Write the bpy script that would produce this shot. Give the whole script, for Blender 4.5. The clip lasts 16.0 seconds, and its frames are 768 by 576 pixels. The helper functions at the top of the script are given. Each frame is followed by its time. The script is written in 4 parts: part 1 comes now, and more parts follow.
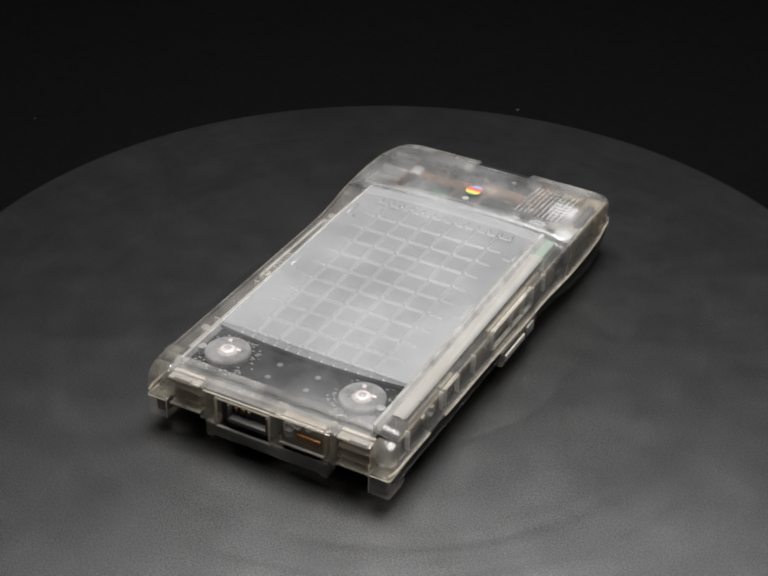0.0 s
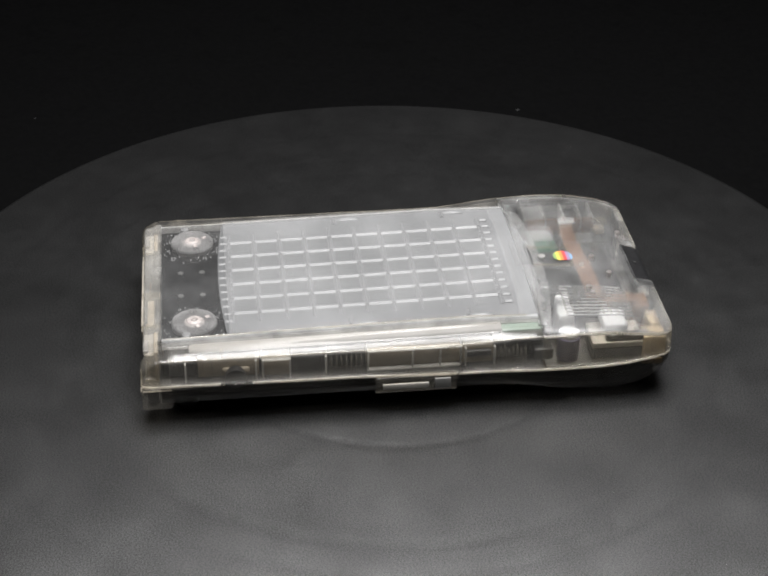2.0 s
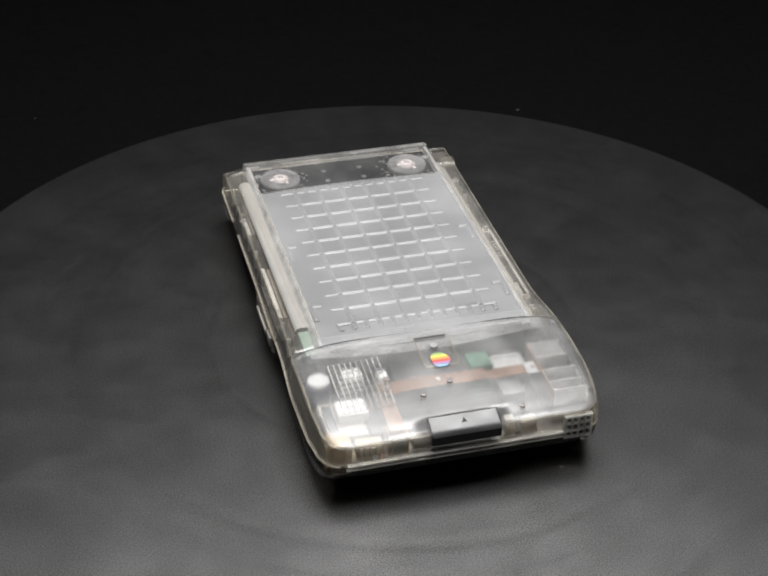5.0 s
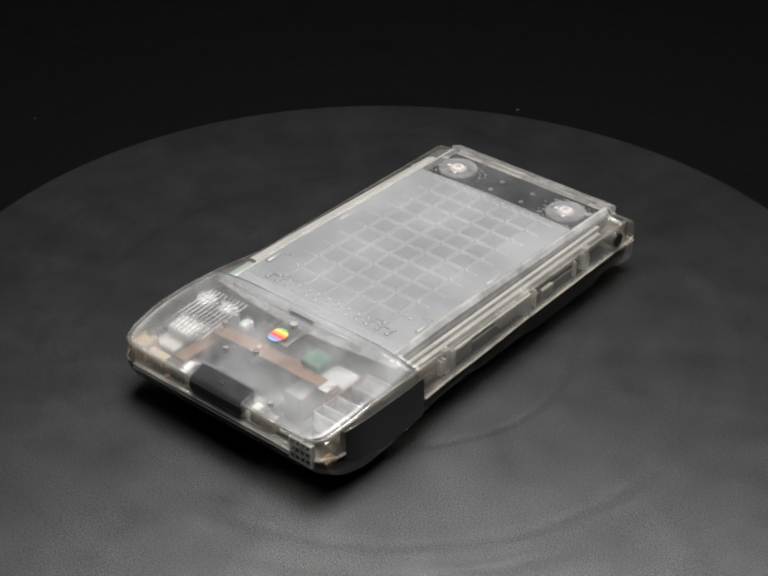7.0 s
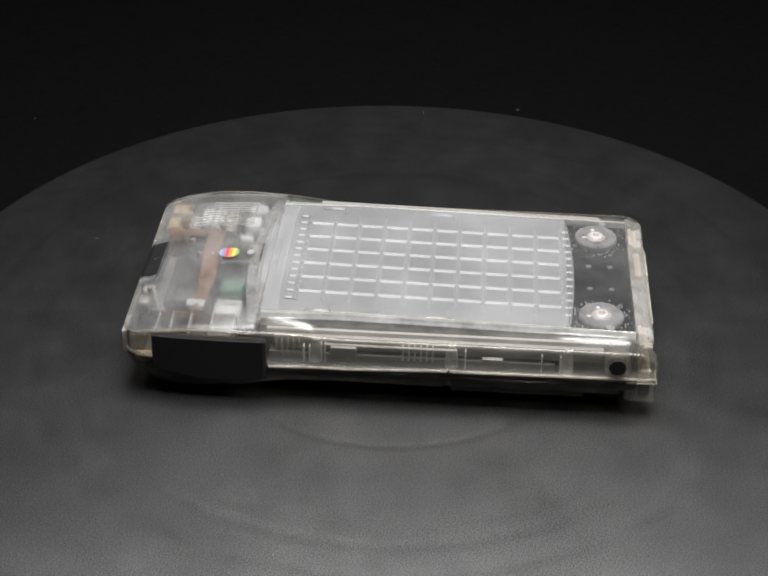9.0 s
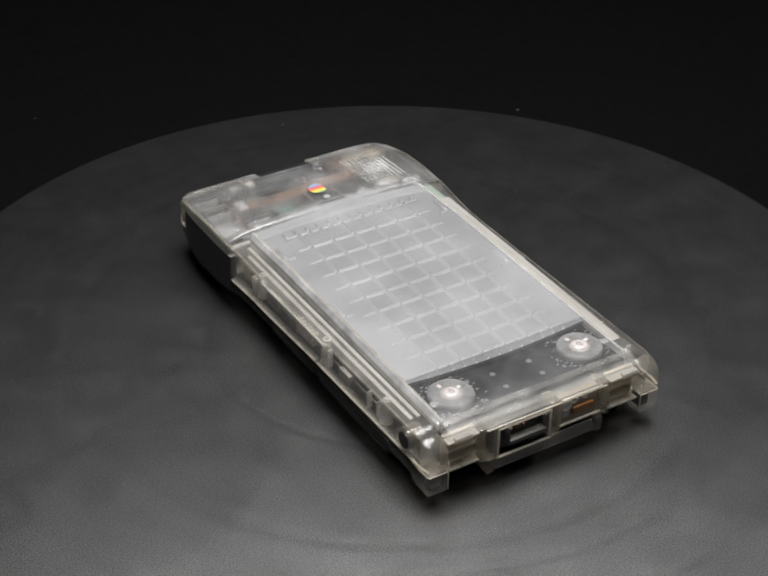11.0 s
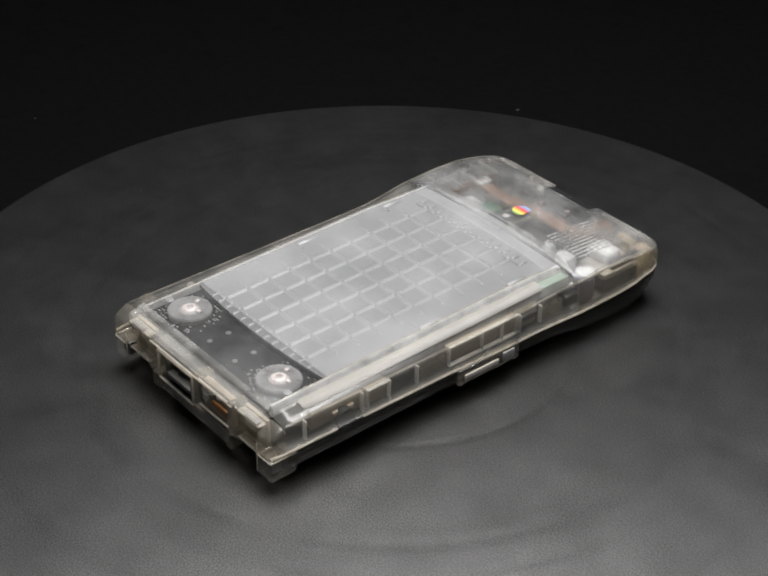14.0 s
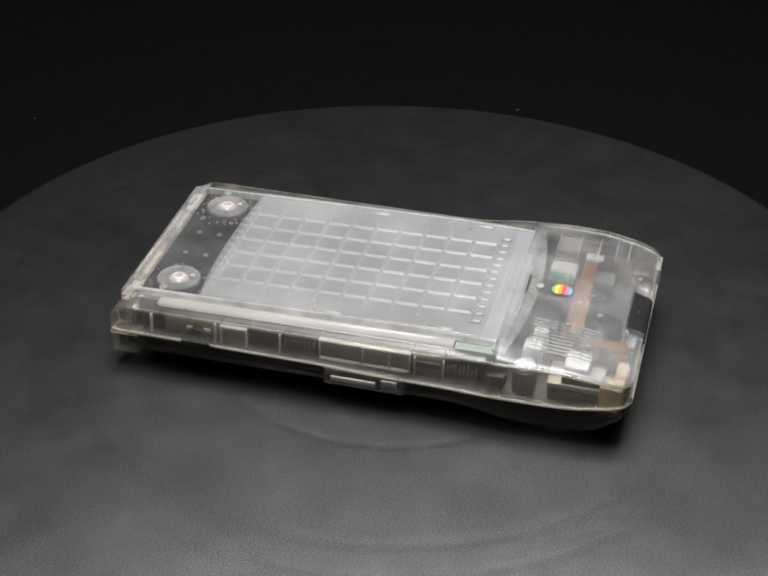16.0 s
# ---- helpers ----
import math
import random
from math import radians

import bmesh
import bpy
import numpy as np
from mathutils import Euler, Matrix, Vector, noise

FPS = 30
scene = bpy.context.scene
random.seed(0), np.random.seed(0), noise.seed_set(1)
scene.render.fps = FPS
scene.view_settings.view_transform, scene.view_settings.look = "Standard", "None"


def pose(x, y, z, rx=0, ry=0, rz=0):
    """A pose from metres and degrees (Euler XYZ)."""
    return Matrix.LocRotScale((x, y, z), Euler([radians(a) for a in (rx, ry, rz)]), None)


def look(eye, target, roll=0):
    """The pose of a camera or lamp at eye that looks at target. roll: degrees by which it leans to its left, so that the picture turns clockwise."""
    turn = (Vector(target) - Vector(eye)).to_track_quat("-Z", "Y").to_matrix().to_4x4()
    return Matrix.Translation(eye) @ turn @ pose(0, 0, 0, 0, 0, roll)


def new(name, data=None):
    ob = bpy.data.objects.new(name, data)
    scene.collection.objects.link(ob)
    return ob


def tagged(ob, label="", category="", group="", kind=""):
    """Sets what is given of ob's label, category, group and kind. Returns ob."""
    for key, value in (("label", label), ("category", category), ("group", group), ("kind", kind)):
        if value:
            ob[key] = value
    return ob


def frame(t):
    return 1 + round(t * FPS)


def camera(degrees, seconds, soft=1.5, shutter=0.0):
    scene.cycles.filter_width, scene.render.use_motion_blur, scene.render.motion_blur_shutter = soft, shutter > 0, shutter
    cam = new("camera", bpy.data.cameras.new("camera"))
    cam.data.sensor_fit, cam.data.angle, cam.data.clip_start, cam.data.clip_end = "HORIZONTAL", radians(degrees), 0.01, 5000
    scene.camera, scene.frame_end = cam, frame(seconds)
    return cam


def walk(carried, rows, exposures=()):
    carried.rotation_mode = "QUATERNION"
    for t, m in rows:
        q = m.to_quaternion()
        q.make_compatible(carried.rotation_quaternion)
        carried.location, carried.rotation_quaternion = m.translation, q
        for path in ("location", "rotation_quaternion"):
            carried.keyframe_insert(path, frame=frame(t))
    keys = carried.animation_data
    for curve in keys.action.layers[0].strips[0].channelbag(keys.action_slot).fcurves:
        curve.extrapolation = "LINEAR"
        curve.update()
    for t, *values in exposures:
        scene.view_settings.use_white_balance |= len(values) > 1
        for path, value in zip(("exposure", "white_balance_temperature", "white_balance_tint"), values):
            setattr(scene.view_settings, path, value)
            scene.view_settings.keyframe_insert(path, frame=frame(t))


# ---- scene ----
# A still camera looks down at a slowly turning disc.
EYE = (0.0, -0.543, 0.380)
PITCH, YAW, LEAN = radians(33.52), radians(-0.499), 0.747
AIM = (EYE[0] + math.sin(YAW) * math.cos(PITCH), EYE[1] + math.cos(YAW) * math.cos(PITCH), EYE[2] - math.sin(PITCH))
cam = camera(27.0, 16.0, soft=1.9)
walk(cam, [(0.0, look(EYE, AIM, LEAN)), (16.0, look(EYE, AIM, LEAN))])
TURN_START, TURN_RATE = 332.05, -27.2427

# ---- light: a dark studio with one softbox hung above the disc ----
world = bpy.data.worlds.new("studio_dark")
scene.world = world
world.use_nodes = True
world.node_tree.nodes["Background"].inputs[0].default_value = (0.75, 0.8, 0.9, 1)
world.node_tree.nodes["Background"].inputs[1].default_value = 0.0085


def softbox(name, eye, target, sx, sy, watts, color):
    lamp = bpy.data.lights.new(name, "AREA")
    lamp.shape, lamp.size, lamp.size_y, lamp.energy, lamp.color = "RECTANGLE", sx, sy, watts, color
    ob = new(name, lamp)
    ob.matrix_world = look(eye, target)
    return ob


softbox("softbox_overhead", (0.035, 0.0, 0.64), (0.005, 0.0, 0), 0.36, 0.42, 11.6, (1.0, 0.99, 0.985))
scene.view_settings.exposure = 0.0


# ---- materials ----
def mat(name):
    m = bpy.data.materials.new(name)
    m.use_nodes = True
    nt = m.node_tree
    return m, nt, nt.nodes["Principled BSDF"]


def link(nt, a, b):
    nt.links.new(a, b)


def noise_node(nt, scale, detail=4.0, rough=0.6, stretch=(1, 1, 1)):
    co = nt.nodes.new("ShaderNodeTexCoord")
    mp = nt.nodes.new("ShaderNodeMapping")
    mp.inputs["Scale"].default_value = stretch
    n = nt.nodes.new("ShaderNodeTexNoise")
    n.inputs["Scale"].default_value, n.inputs["Detail"].default_value, n.inputs["Roughness"].default_value = scale, detail, rough
    link(nt, co.outputs["Object"], mp.inputs["Vector"])
    link(nt, mp.outputs["Vector"], n.inputs["Vector"])
    return n


def ramp(nt, src, lo, hi, p0=0.3, p1=0.7):
    r = nt.nodes.new("ShaderNodeMapRange")
    r.inputs["From Min"].default_value, r.inputs["From Max"].default_value = p0, p1
    r.inputs["To Min"].default_value, r.inputs["To Max"].default_value = lo, hi
    link(nt, src, r.inputs["Value"])
    return r.outputs["Result"]


def mixed(nt, src, a, b, p0=0.3, p1=0.7):
    r = nt.nodes.new("ShaderNodeValToRGB")
    r.color_ramp.elements[0].position, r.color_ramp.elements[1].position = p0, p1
    r.color_ramp.elements[0].color, r.color_ramp.elements[1].color = (*a, 1), (*b, 1)
    link(nt, src, r.inputs["Fac"])
    return r.outputs["Color"]


def bumped(nt, src, bsdf, strength, dist=0.0003):
    b = nt.nodes.new("ShaderNodeBump")
    b.inputs["Strength"].default_value, b.inputs["Distance"].default_value = strength, dist
    link(nt, src, b.inputs["Height"])
    link(nt, b.outputs["Normal"], bsdf.inputs["Normal"])
    return b


def solid(name, a, b, rough=0.5, scale=300.0, metal=0.0, bump=0.15, spec=0.5):
    """An opaque surface whose colour wanders between a and b, with fine grain."""
    m, nt, p = mat(name)
    n = noise_node(nt, scale)
    link(nt, mixed(nt, n.outputs["Fac"], a, b), p.inputs["Base Color"])
    big = noise_node(nt, scale / 6)
    link(nt, ramp(nt, big.outputs["Fac"], rough * 0.8, min(1, rough * 1.25)), p.inputs["Roughness"])
    p.inputs["Metallic"].default_value, p.inputs["Specular IOR Level"].default_value = metal, spec
    bumped(nt, n.outputs["Fac"], p, bump)
    return m


def clear(name, tint, haze, haze_color, rough=0.1, gloss=1.0, scale=90.0, wander=0.5, bump=0.1, blur=0.0):
    """Clear plastic: light passes through, some scatters on scuffs and in the body, the surface is glossy."""
    m, nt, p = mat(name)
    out = nt.nodes["Material Output"]
    n = noise_node(nt, scale, 5.0)
    see = nt.nodes.new("ShaderNodeBsdfTransparent")
    see.inputs["Color"].default_value = (*tint, 1)
    p.inputs["Base Color"].default_value = (*haze_color, 1)
    p.inputs["Roughness"].default_value = 0.6
    p.inputs["Specular IOR Level"].default_value = 0.0
    p.inputs["Subsurface Weight"].default_value = 0.0
    body = nt.nodes.new("ShaderNodeMixShader")
    link(nt, ramp(nt, n.outputs["Fac"], haze * (1 - wander), haze * (1 + wander)), body.inputs["Fac"])
    through_part = see.outputs["BSDF"]
    if blur:
        milk = nt.nodes.new("ShaderNodeBsdfRefraction")
        milk.inputs["Color"].default_value = (*tint, 1)
        milk.inputs["IOR"].default_value, milk.inputs["Roughness"].default_value = 1.10, 0.22
        both = nt.nodes.new("ShaderNodeMixShader")
        both.inputs["Fac"].default_value = blur
        link(nt, see.outputs["BSDF"], both.inputs[1])
        link(nt, milk.outputs["BSDF"], both.inputs[2])
        through_part = both.outputs["Shader"]
    link(nt, through_part, body.inputs[1])
    glow = nt.nodes.new("ShaderNodeBsdfTranslucent")
    glow.inputs["Color"].default_value = (*haze_color, 1)
    scatter = nt.nodes.new("ShaderNodeMixShader")
    scatter.inputs["Fac"].default_value = 0.5
    link(nt, p.outputs["BSDF"], scatter.inputs[1])
    link(nt, glow.outputs["BSDF"], scatter.inputs[2])
    link(nt, scatter.outputs["Shader"], body.inputs[2])
    shine = nt.nodes.new("ShaderNodeBsdfGlossy")
    fine = noise_node(nt, 40.0, 3.0)
    link(nt, ramp(nt, fine.outputs["Fac"], rough * 0.6, rough * 1.5), shine.inputs["Roughness"])
    bumped(nt, fine.outputs["Fac"], shine, bump, 0.0004)
    lw = nt.nodes.new("ShaderNodeLayerWeight")
    lw.inputs["Blend"].default_value = 0.5
    fifth = nt.nodes.new("ShaderNodeMath")
    fifth.operation = "POWER"
    fifth.inputs[1].default_value = 5.0
    link(nt, lw.outputs["Facing"], fifth.inputs[0])
    mul = nt.nodes.new("ShaderNodeMath")
    mul.operation = "MULTIPLY_ADD"
    mul.inputs[1].default_value, mul.inputs[2].default_value = 0.9 * gloss, 0.04 * gloss
    link(nt, fifth.outputs["Value"], mul.inputs[0])
    top = nt.nodes.new("ShaderNodeMixShader")
    link(nt, mul.outputs["Value"], top.inputs["Fac"])
    link(nt, body.outputs["Shader"], top.inputs[1])
    link(nt, shine.outputs["BSDF"], top.inputs[2])
    link(nt, top.outputs["Shader"], out.inputs["Surface"])
    return m


M_SHELL = clear("clear_plastic", (0.97, 0.962, 0.945), 0.075, (0.82, 0.80, 0.76), 0.22, 0.85, bump=0.25)
M_HEAD = clear("hazy_clear_plastic", (0.97, 0.97, 0.965), 0.082, (0.88, 0.88, 0.88), 0.34, 1.4, scale=60.0, wander=0.6, bump=0.2, blur=0.3)
# darker tint than the upper plastic: the shade under the body is put in
M_LOWER = clear("shade_tinted_clear_plastic", (0.58, 0.57, 0.555), 0.012, (0.6, 0.58, 0.54), 0.12, 0.9)
M_EDGE = clear("thick_yellowed_plastic", (0.955, 0.935, 0.89), 0.10, (0.87, 0.82, 0.73), 0.17, 1.0)
M_BAR = clear("scuffed_clear_bar", (0.96, 0.955, 0.945), 0.18, (0.84, 0.83, 0.80), 0.30, 0.45)
M_LIP = clear("frosted_edge_plastic", (0.93, 0.93, 0.92), 0.45, (0.88, 0.87, 0.85), 0.2)
# the pale cream haze holds the brightness of light caught at clear edges
M_CREAMLIP = clear("cream_lit_edge_plastic", (0.93, 0.92, 0.89), 0.40, (0.88, 0.83, 0.75), 0.12, 1.2)
M_MILK = clear("milky_edge", (0.93, 0.93, 0.93), 0.55, (0.72, 0.72, 0.72), 0.5, 0.3)
M_WINDOW = clear("clear_window", (0.97, 0.97, 0.97), 0.035, (0.8, 0.8, 0.8), 0.32, 0.5, scale=40.0)
M_FILM = clear("milky_film", (0.97, 0.97, 0.97), 0.118, (0.78, 0.78, 0.785), 0.45, 0.6, scale=25.0, wander=0.3)
M_BOSS = clear("frosted_boss", (0.92, 0.91, 0.89), 0.40, (0.62, 0.61, 0.605), 0.3, 0.7)
M_FROST = clear("frosted_film", (0.9, 0.9, 0.9), 0.26, (0.80, 0.80, 0.80), 0.35, 0.6)
M_PANEL = solid("frosted_grey_panel", (0.094, 0.096, 0.098), (0.108, 0.11, 0.112), 0.5, 40.0, bump=0.05)
M_RIB = solid("polished_grey_rib", (0.132, 0.134, 0.136), (0.142, 0.144, 0.146), 0.38, 500.0, bump=0.02, spec=0.5)
M_TAPE = solid("white_cable_tape", (0.30, 0.30, 0.30), (0.40, 0.40, 0.40), 0.5, 150.0)
M_PANE = solid("shade_toned_grid_pane", (0.078, 0.08, 0.081), (0.09, 0.092, 0.093), 0.5, 60.0, bump=0.05)
M_BAND = solid("frosted_white_band", (0.15, 0.152, 0.154), (0.19, 0.192, 0.194), 0.45, 60.0, bump=0.05)
M_BLACK = solid("black_plastic", (0.013, 0.013, 0.0135), (0.019, 0.019, 0.02), 0.36, 500.0, bump=0.1, spec=0.5)
M_VOID = solid("dark_cavity_plate", (0.004, 0.004, 0.004), (0.012, 0.012, 0.0125), 0.25, 120.0, bump=0.2)
M_CREAM = solid("cream_plastic", (0.37, 0.345, 0.305), (0.44, 0.415, 0.38), 0.5, 150.0)
M_PEN = solid("hazed_cream_plastic", (0.215, 0.207, 0.195), (0.265, 0.256, 0.243), 0.6, 60.0, spec=0.2)
M_TAN = solid("tan_plastic", (0.26, 0.19, 0.11), (0.38, 0.30, 0.19), 0.4, 90.0)
M_BEIGE = solid("beige_plastic", (0.22, 0.188, 0.145), (0.34, 0.295, 0.23), 0.4, 120.0)
M_COPPER = solid("brown_flex_cable", (0.11, 0.052, 0.026), (0.17, 0.09, 0.05), 0.35, 90.0)
M_AMBER = solid("amber_flex", (0.26, 0.11, 0.03), (0.40, 0.19, 0.07), 0.3, 120.0)
M_GREEN = solid("green_circuit_board", (0.02, 0.085, 0.048), (0.04, 0.14, 0.085), 0.4, 160.0)
M_MINT = solid("pale_green_tape", (0.14, 0.19, 0.155), (0.19, 0.23, 0.205), 0.5, 120.0)
M_WHITE = solid("white_plastic", (0.58, 0.58, 0.59), (0.70, 0.70, 0.705), 0.5, 200.0)
M_VIOLET = solid("violet_sleeve", (0.13, 0.125, 0.20), (0.19, 0.185, 0.27), 0.35, 150.0)
M_STEEL = solid("screw_steel", (0.45, 0.41, 0.40), (0.56, 0.52, 0.50), 0.3, 300.0, metal=0.8)
M_PINK = solid("pinkish_boss", (0.36, 0.315, 0.30), (0.46, 0.42, 0.405), 0.4, 300.0)
M_CHIP = solid("dark_grey_components", (0.02, 0.02, 0.021), (0.055, 0.055, 0.058), 0.35, 200.0)
M_SMOKE = solid("smoky_inner_plastic", (0.06, 0.06, 0.058), (0.11, 0.109, 0.105), 0.45, 60.0)
M_GREY = solid("grey_plastic", (0.19, 0.187, 0.178), (0.27, 0.265, 0.255), 0.35, 150.0)
M_RUBBER = solid("black_rubber", (0.014, 0.014, 0.014), (0.022, 0.022, 0.022), 0.8, 400.0)
M_LETTER = solid("grey_print", (0.15, 0.15, 0.15), (0.20, 0.20, 0.20), 0.5, 400.0)
STRIPES = [("green", (0.19, 0.28, 0.10)), ("yellow", (0.50, 0.38, 0.08)), ("orange", (0.48, 0.19, 0.06)),
           ("red", (0.42, 0.06, 0.06)), ("purple", (0.23, 0.14, 0.25)), ("blue", (0.15, 0.27, 0.42))]
M_STRIPE = [solid(n + "_print", c, tuple(min(1, v * 1.1) for v in c), 0.35, 300.0) for n, c in STRIPES]


def disc_material():
    m, nt, p = mat("black_turntable_plastic")
    fine = noise_node(nt, 2200.0, 3.0, 0.7)
    big = noise_node(nt, 9.0, 5.0)
    mid = noise_node(nt, 60.0, 4.0)
    link(nt, mixed(nt, big.outputs["Fac"], (0.0037, 0.0037, 0.0038), (0.0049, 0.0049, 0.0050)), p.inputs["Base Color"])
    add = nt.nodes.new("ShaderNodeMath")
    add.operation = "ADD"
    link(nt, ramp(nt, big.outputs["Fac"], 0.352, 0.377), add.inputs[0])
    link(nt, ramp(nt, mid.outputs["Fac"], -0.02, 0.02), add.inputs[1])
    speck = noise_node(nt, 1700.0, 2.0, 0.6)
    both = nt.nodes.new("ShaderNodeMath")
    both.operation = "ADD"
    link(nt, add.outputs["Value"], both.inputs[0])
    link(nt, ramp(nt, speck.outputs["Fac"], 0.02, -0.02), both.inputs[1])
    link(nt, both.outputs["Value"], p.inputs["Roughness"])
    # satin moulded bands run round the disc
    where = nt.nodes.new("ShaderNodeTexCoord")
    far = nt.nodes.new("ShaderNodeVectorMath")
    far.operation = "LENGTH"
    link(nt, where.outputs["Object"], far.inputs[0])
    gloss = ramp(nt, speck.outputs["Fac"], 0.52, 1.78, 0.36, 0.66)
    for r, wide, dull in ((0.0765, 0.0040, 0.05), (0.1235, 0.0040, 0.05), (0.1312, 0.0050, 0.06), (0.1460, 0.0060, 0.05), (0.172, 0.005, 0.05)):
        off = nt.nodes.new("ShaderNodeMath")
        off.operation = "SUBTRACT"
        off.inputs[1].default_value = r
        link(nt, far.outputs["Value"], off.inputs[0])
        size = nt.nodes.new("ShaderNodeMath")
        size.operation = "ABSOLUTE"
        link(nt, off.outputs["Value"], size.inputs[0])
        times = nt.nodes.new("ShaderNodeMath")
        times.operation = "MULTIPLY"
        link(nt, gloss, times.inputs[0])
        link(nt, ramp(nt, size.outputs["Value"], 1 - dull, 1.0, wide * 0.35, wide), times.inputs[1])
        gloss = times.outputs["Value"]
    scuff = noise_node(nt, 28.0, 6.0, 0.65)
    worn = nt.nodes.new("ShaderNodeMath")
    worn.operation = "MULTIPLY"
    link(nt, gloss, worn.inputs[0])
    link(nt, ramp(nt, scuff.outputs["Fac"], 0.86, 1.16, 0.35, 0.65), worn.inputs[1])
    link(nt, worn.outputs["Value"], p.inputs["Specular IOR Level"])
    bumped(nt, fine.outputs["Fac"], p, 0.5, 0.0002)
    return m


M_DISC = disc_material()
M_TABLE = solid("black_table_cloth", (0.001, 0.001, 0.0011), (0.0016, 0.0016, 0.0017), 0.9, 300.0, spec=0.06)
M_DROP = solid("black_backdrop_cloth", (0.0005, 0.0005, 0.0005), (0.0008, 0.0008, 0.00085), 0.95, 60.0, spec=0.03)
M_DUST = solid("pale_dust", (0.35, 0.34, 0.32), (0.5, 0.49, 0.47), 0.9, 500.0)

# ---- mesh helpers, in millimetres ----
MM = 0.001


def box(bm, x0, x1, y0, y1, z0, z1, bevel=0.0, segs=2):
    made = bmesh.ops.create_cube(bm, size=1.0)["verts"]
    for v in made:
        v.co = Vector(((x0 + x1) / 2 + v.co.x * (x1 - x0), (y0 + y1) / 2 + v.co.y * (y1 - y0), (z0 + z1) / 2 + v.co.z * (z1 - z0))) * MM
    if bevel:
        edges = list({e for v in made for e in v.link_edges})
        bmesh.ops.bevel(bm, geom=edges, offset=bevel * MM, segments=segs, profile=0.5, affect="EDGES")
    return bm


def tube(bm, x, y, z0, z1, r0, r1=None, n=24, axis="z"):
    r1 = r0 if r1 is None else r1
    made = bmesh.ops.create_cone(bm, cap_ends=True, segments=n, radius1=r0 * MM, radius2=r1 * MM, depth=abs(z1 - z0) * MM)["verts"]
    turn = {"z": Matrix(), "x": Matrix.Rotation(radians(90), 4, "Y"), "y": Matrix.Rotation(radians(-90), 4, "X")}[axis]
    mid = (z0 + z1) / 2
    at = {"z": (x, y, mid), "x": (mid, x, y), "y": (x, mid, y)}[axis]
    for v in made:
        v.co = turn @ v.co + Vector(at) * MM
    return bm


def lathe(bm, x, y, profile, n=32):
    """A body turned round the vertical through x, y; profile: (radius, height) from the bottom up."""
    rings = []
    for r, z in profile:
        rings.append([bm.verts.new(Vector((x + r * math.cos(a), y + r * math.sin(a), z)) * MM) for a in (2 * math.pi * i / n for i in range(n))])
    for lo, hi in zip(rings, rings[1:]):
        for i in range(n):
            bm.faces.new((lo[i], lo[(i + 1) % n], hi[(i + 1) % n], hi[i]))
    bm.faces.new(rings[-1])
    bm.faces.new(list(reversed(rings[0])))
    return bm


def loft(bm, sections, close=False):
    """Skin over a row of equally long sections of points."""
    rows = [[bm.verts.new(Vector(p) * MM) for p in s] for s in sections]
    for a, b in zip(rows, rows[1:]):
        k = len(a)
        for i in range(k if close else k - 1):
            bm.faces.new((a[i], a[(i + 1) % k], b[(i + 1) % k], b[i]))
    return rows


def finish(bm, name, material, smooth=35):
    bmesh.ops.recalc_face_normals(bm, faces=bm.faces[:])
    me = bpy.data.meshes.new(name)
    bm.to_mesh(me)
    bm.free()
    me.materials.append(material)
    me.polygons.foreach_set("use_smooth", [True] * len(me.polygons))
    me.set_sharp_from_angle(angle=radians(smooth))
    return me


def part(name, bm, material, parent, label=""):
    ob = new(name, finish(bm, name, material))
    ob.parent = parent
    return tagged(ob, label)


def leaned(ob):
    """Lean a part of the screen: it rises gently towards the head."""
    ob.matrix_basis = LEAN_SCREEN @ ob.matrix_basis
    return ob


LEAN_SCREEN = Matrix.Translation((0, -0.070, 0.031)) @ Matrix.Rotation(radians(1.15), 4, "X") @ Matrix.Translation((0, 0.070, -0.0305))


def share(name, mesh, parent, at):
    ob = new(name, mesh)
    ob.parent = parent
    ob.matrix_basis = at
    return ob


def thicken(ob, mm, offset=-1.0):
    mod = ob.modifiers.new("wall", "SOLIDIFY")
    mod.thickness, mod.offset = mm * MM, offset
    return ob


def curve_at(x, table):
    """Smoothly read a table of (x, value)."""
    if x <= table[0][0]:
        return table[0][1]
    for (a, u), (b, v) in zip(table, table[1:]):
        if x <= b:
            k = (x - a) / (b - a)
            k = k * k * (3 - 2 * k)
            return u + (v - u) * k
    return table[-1][1]


B = bmesh.new

# ---- setting ----
bm = B()
box(bm, -1200, 1200, -900, 900, -45, -32)
table = new("ground", finish(bm, "ground", M_TABLE))
tagged(table, "matte black cloth-covered table under the turntable", "table top", kind="structure")
bm = B()
box(bm, -1200, 1200, 900, 915, -45, 1500)
tagged(new("backdrop", finish(bm, "backdrop", M_DROP)), "plain black studio backdrop cloth", "backdrop", kind="structure")

# ---- turntable ----
DISC_R = 203.5


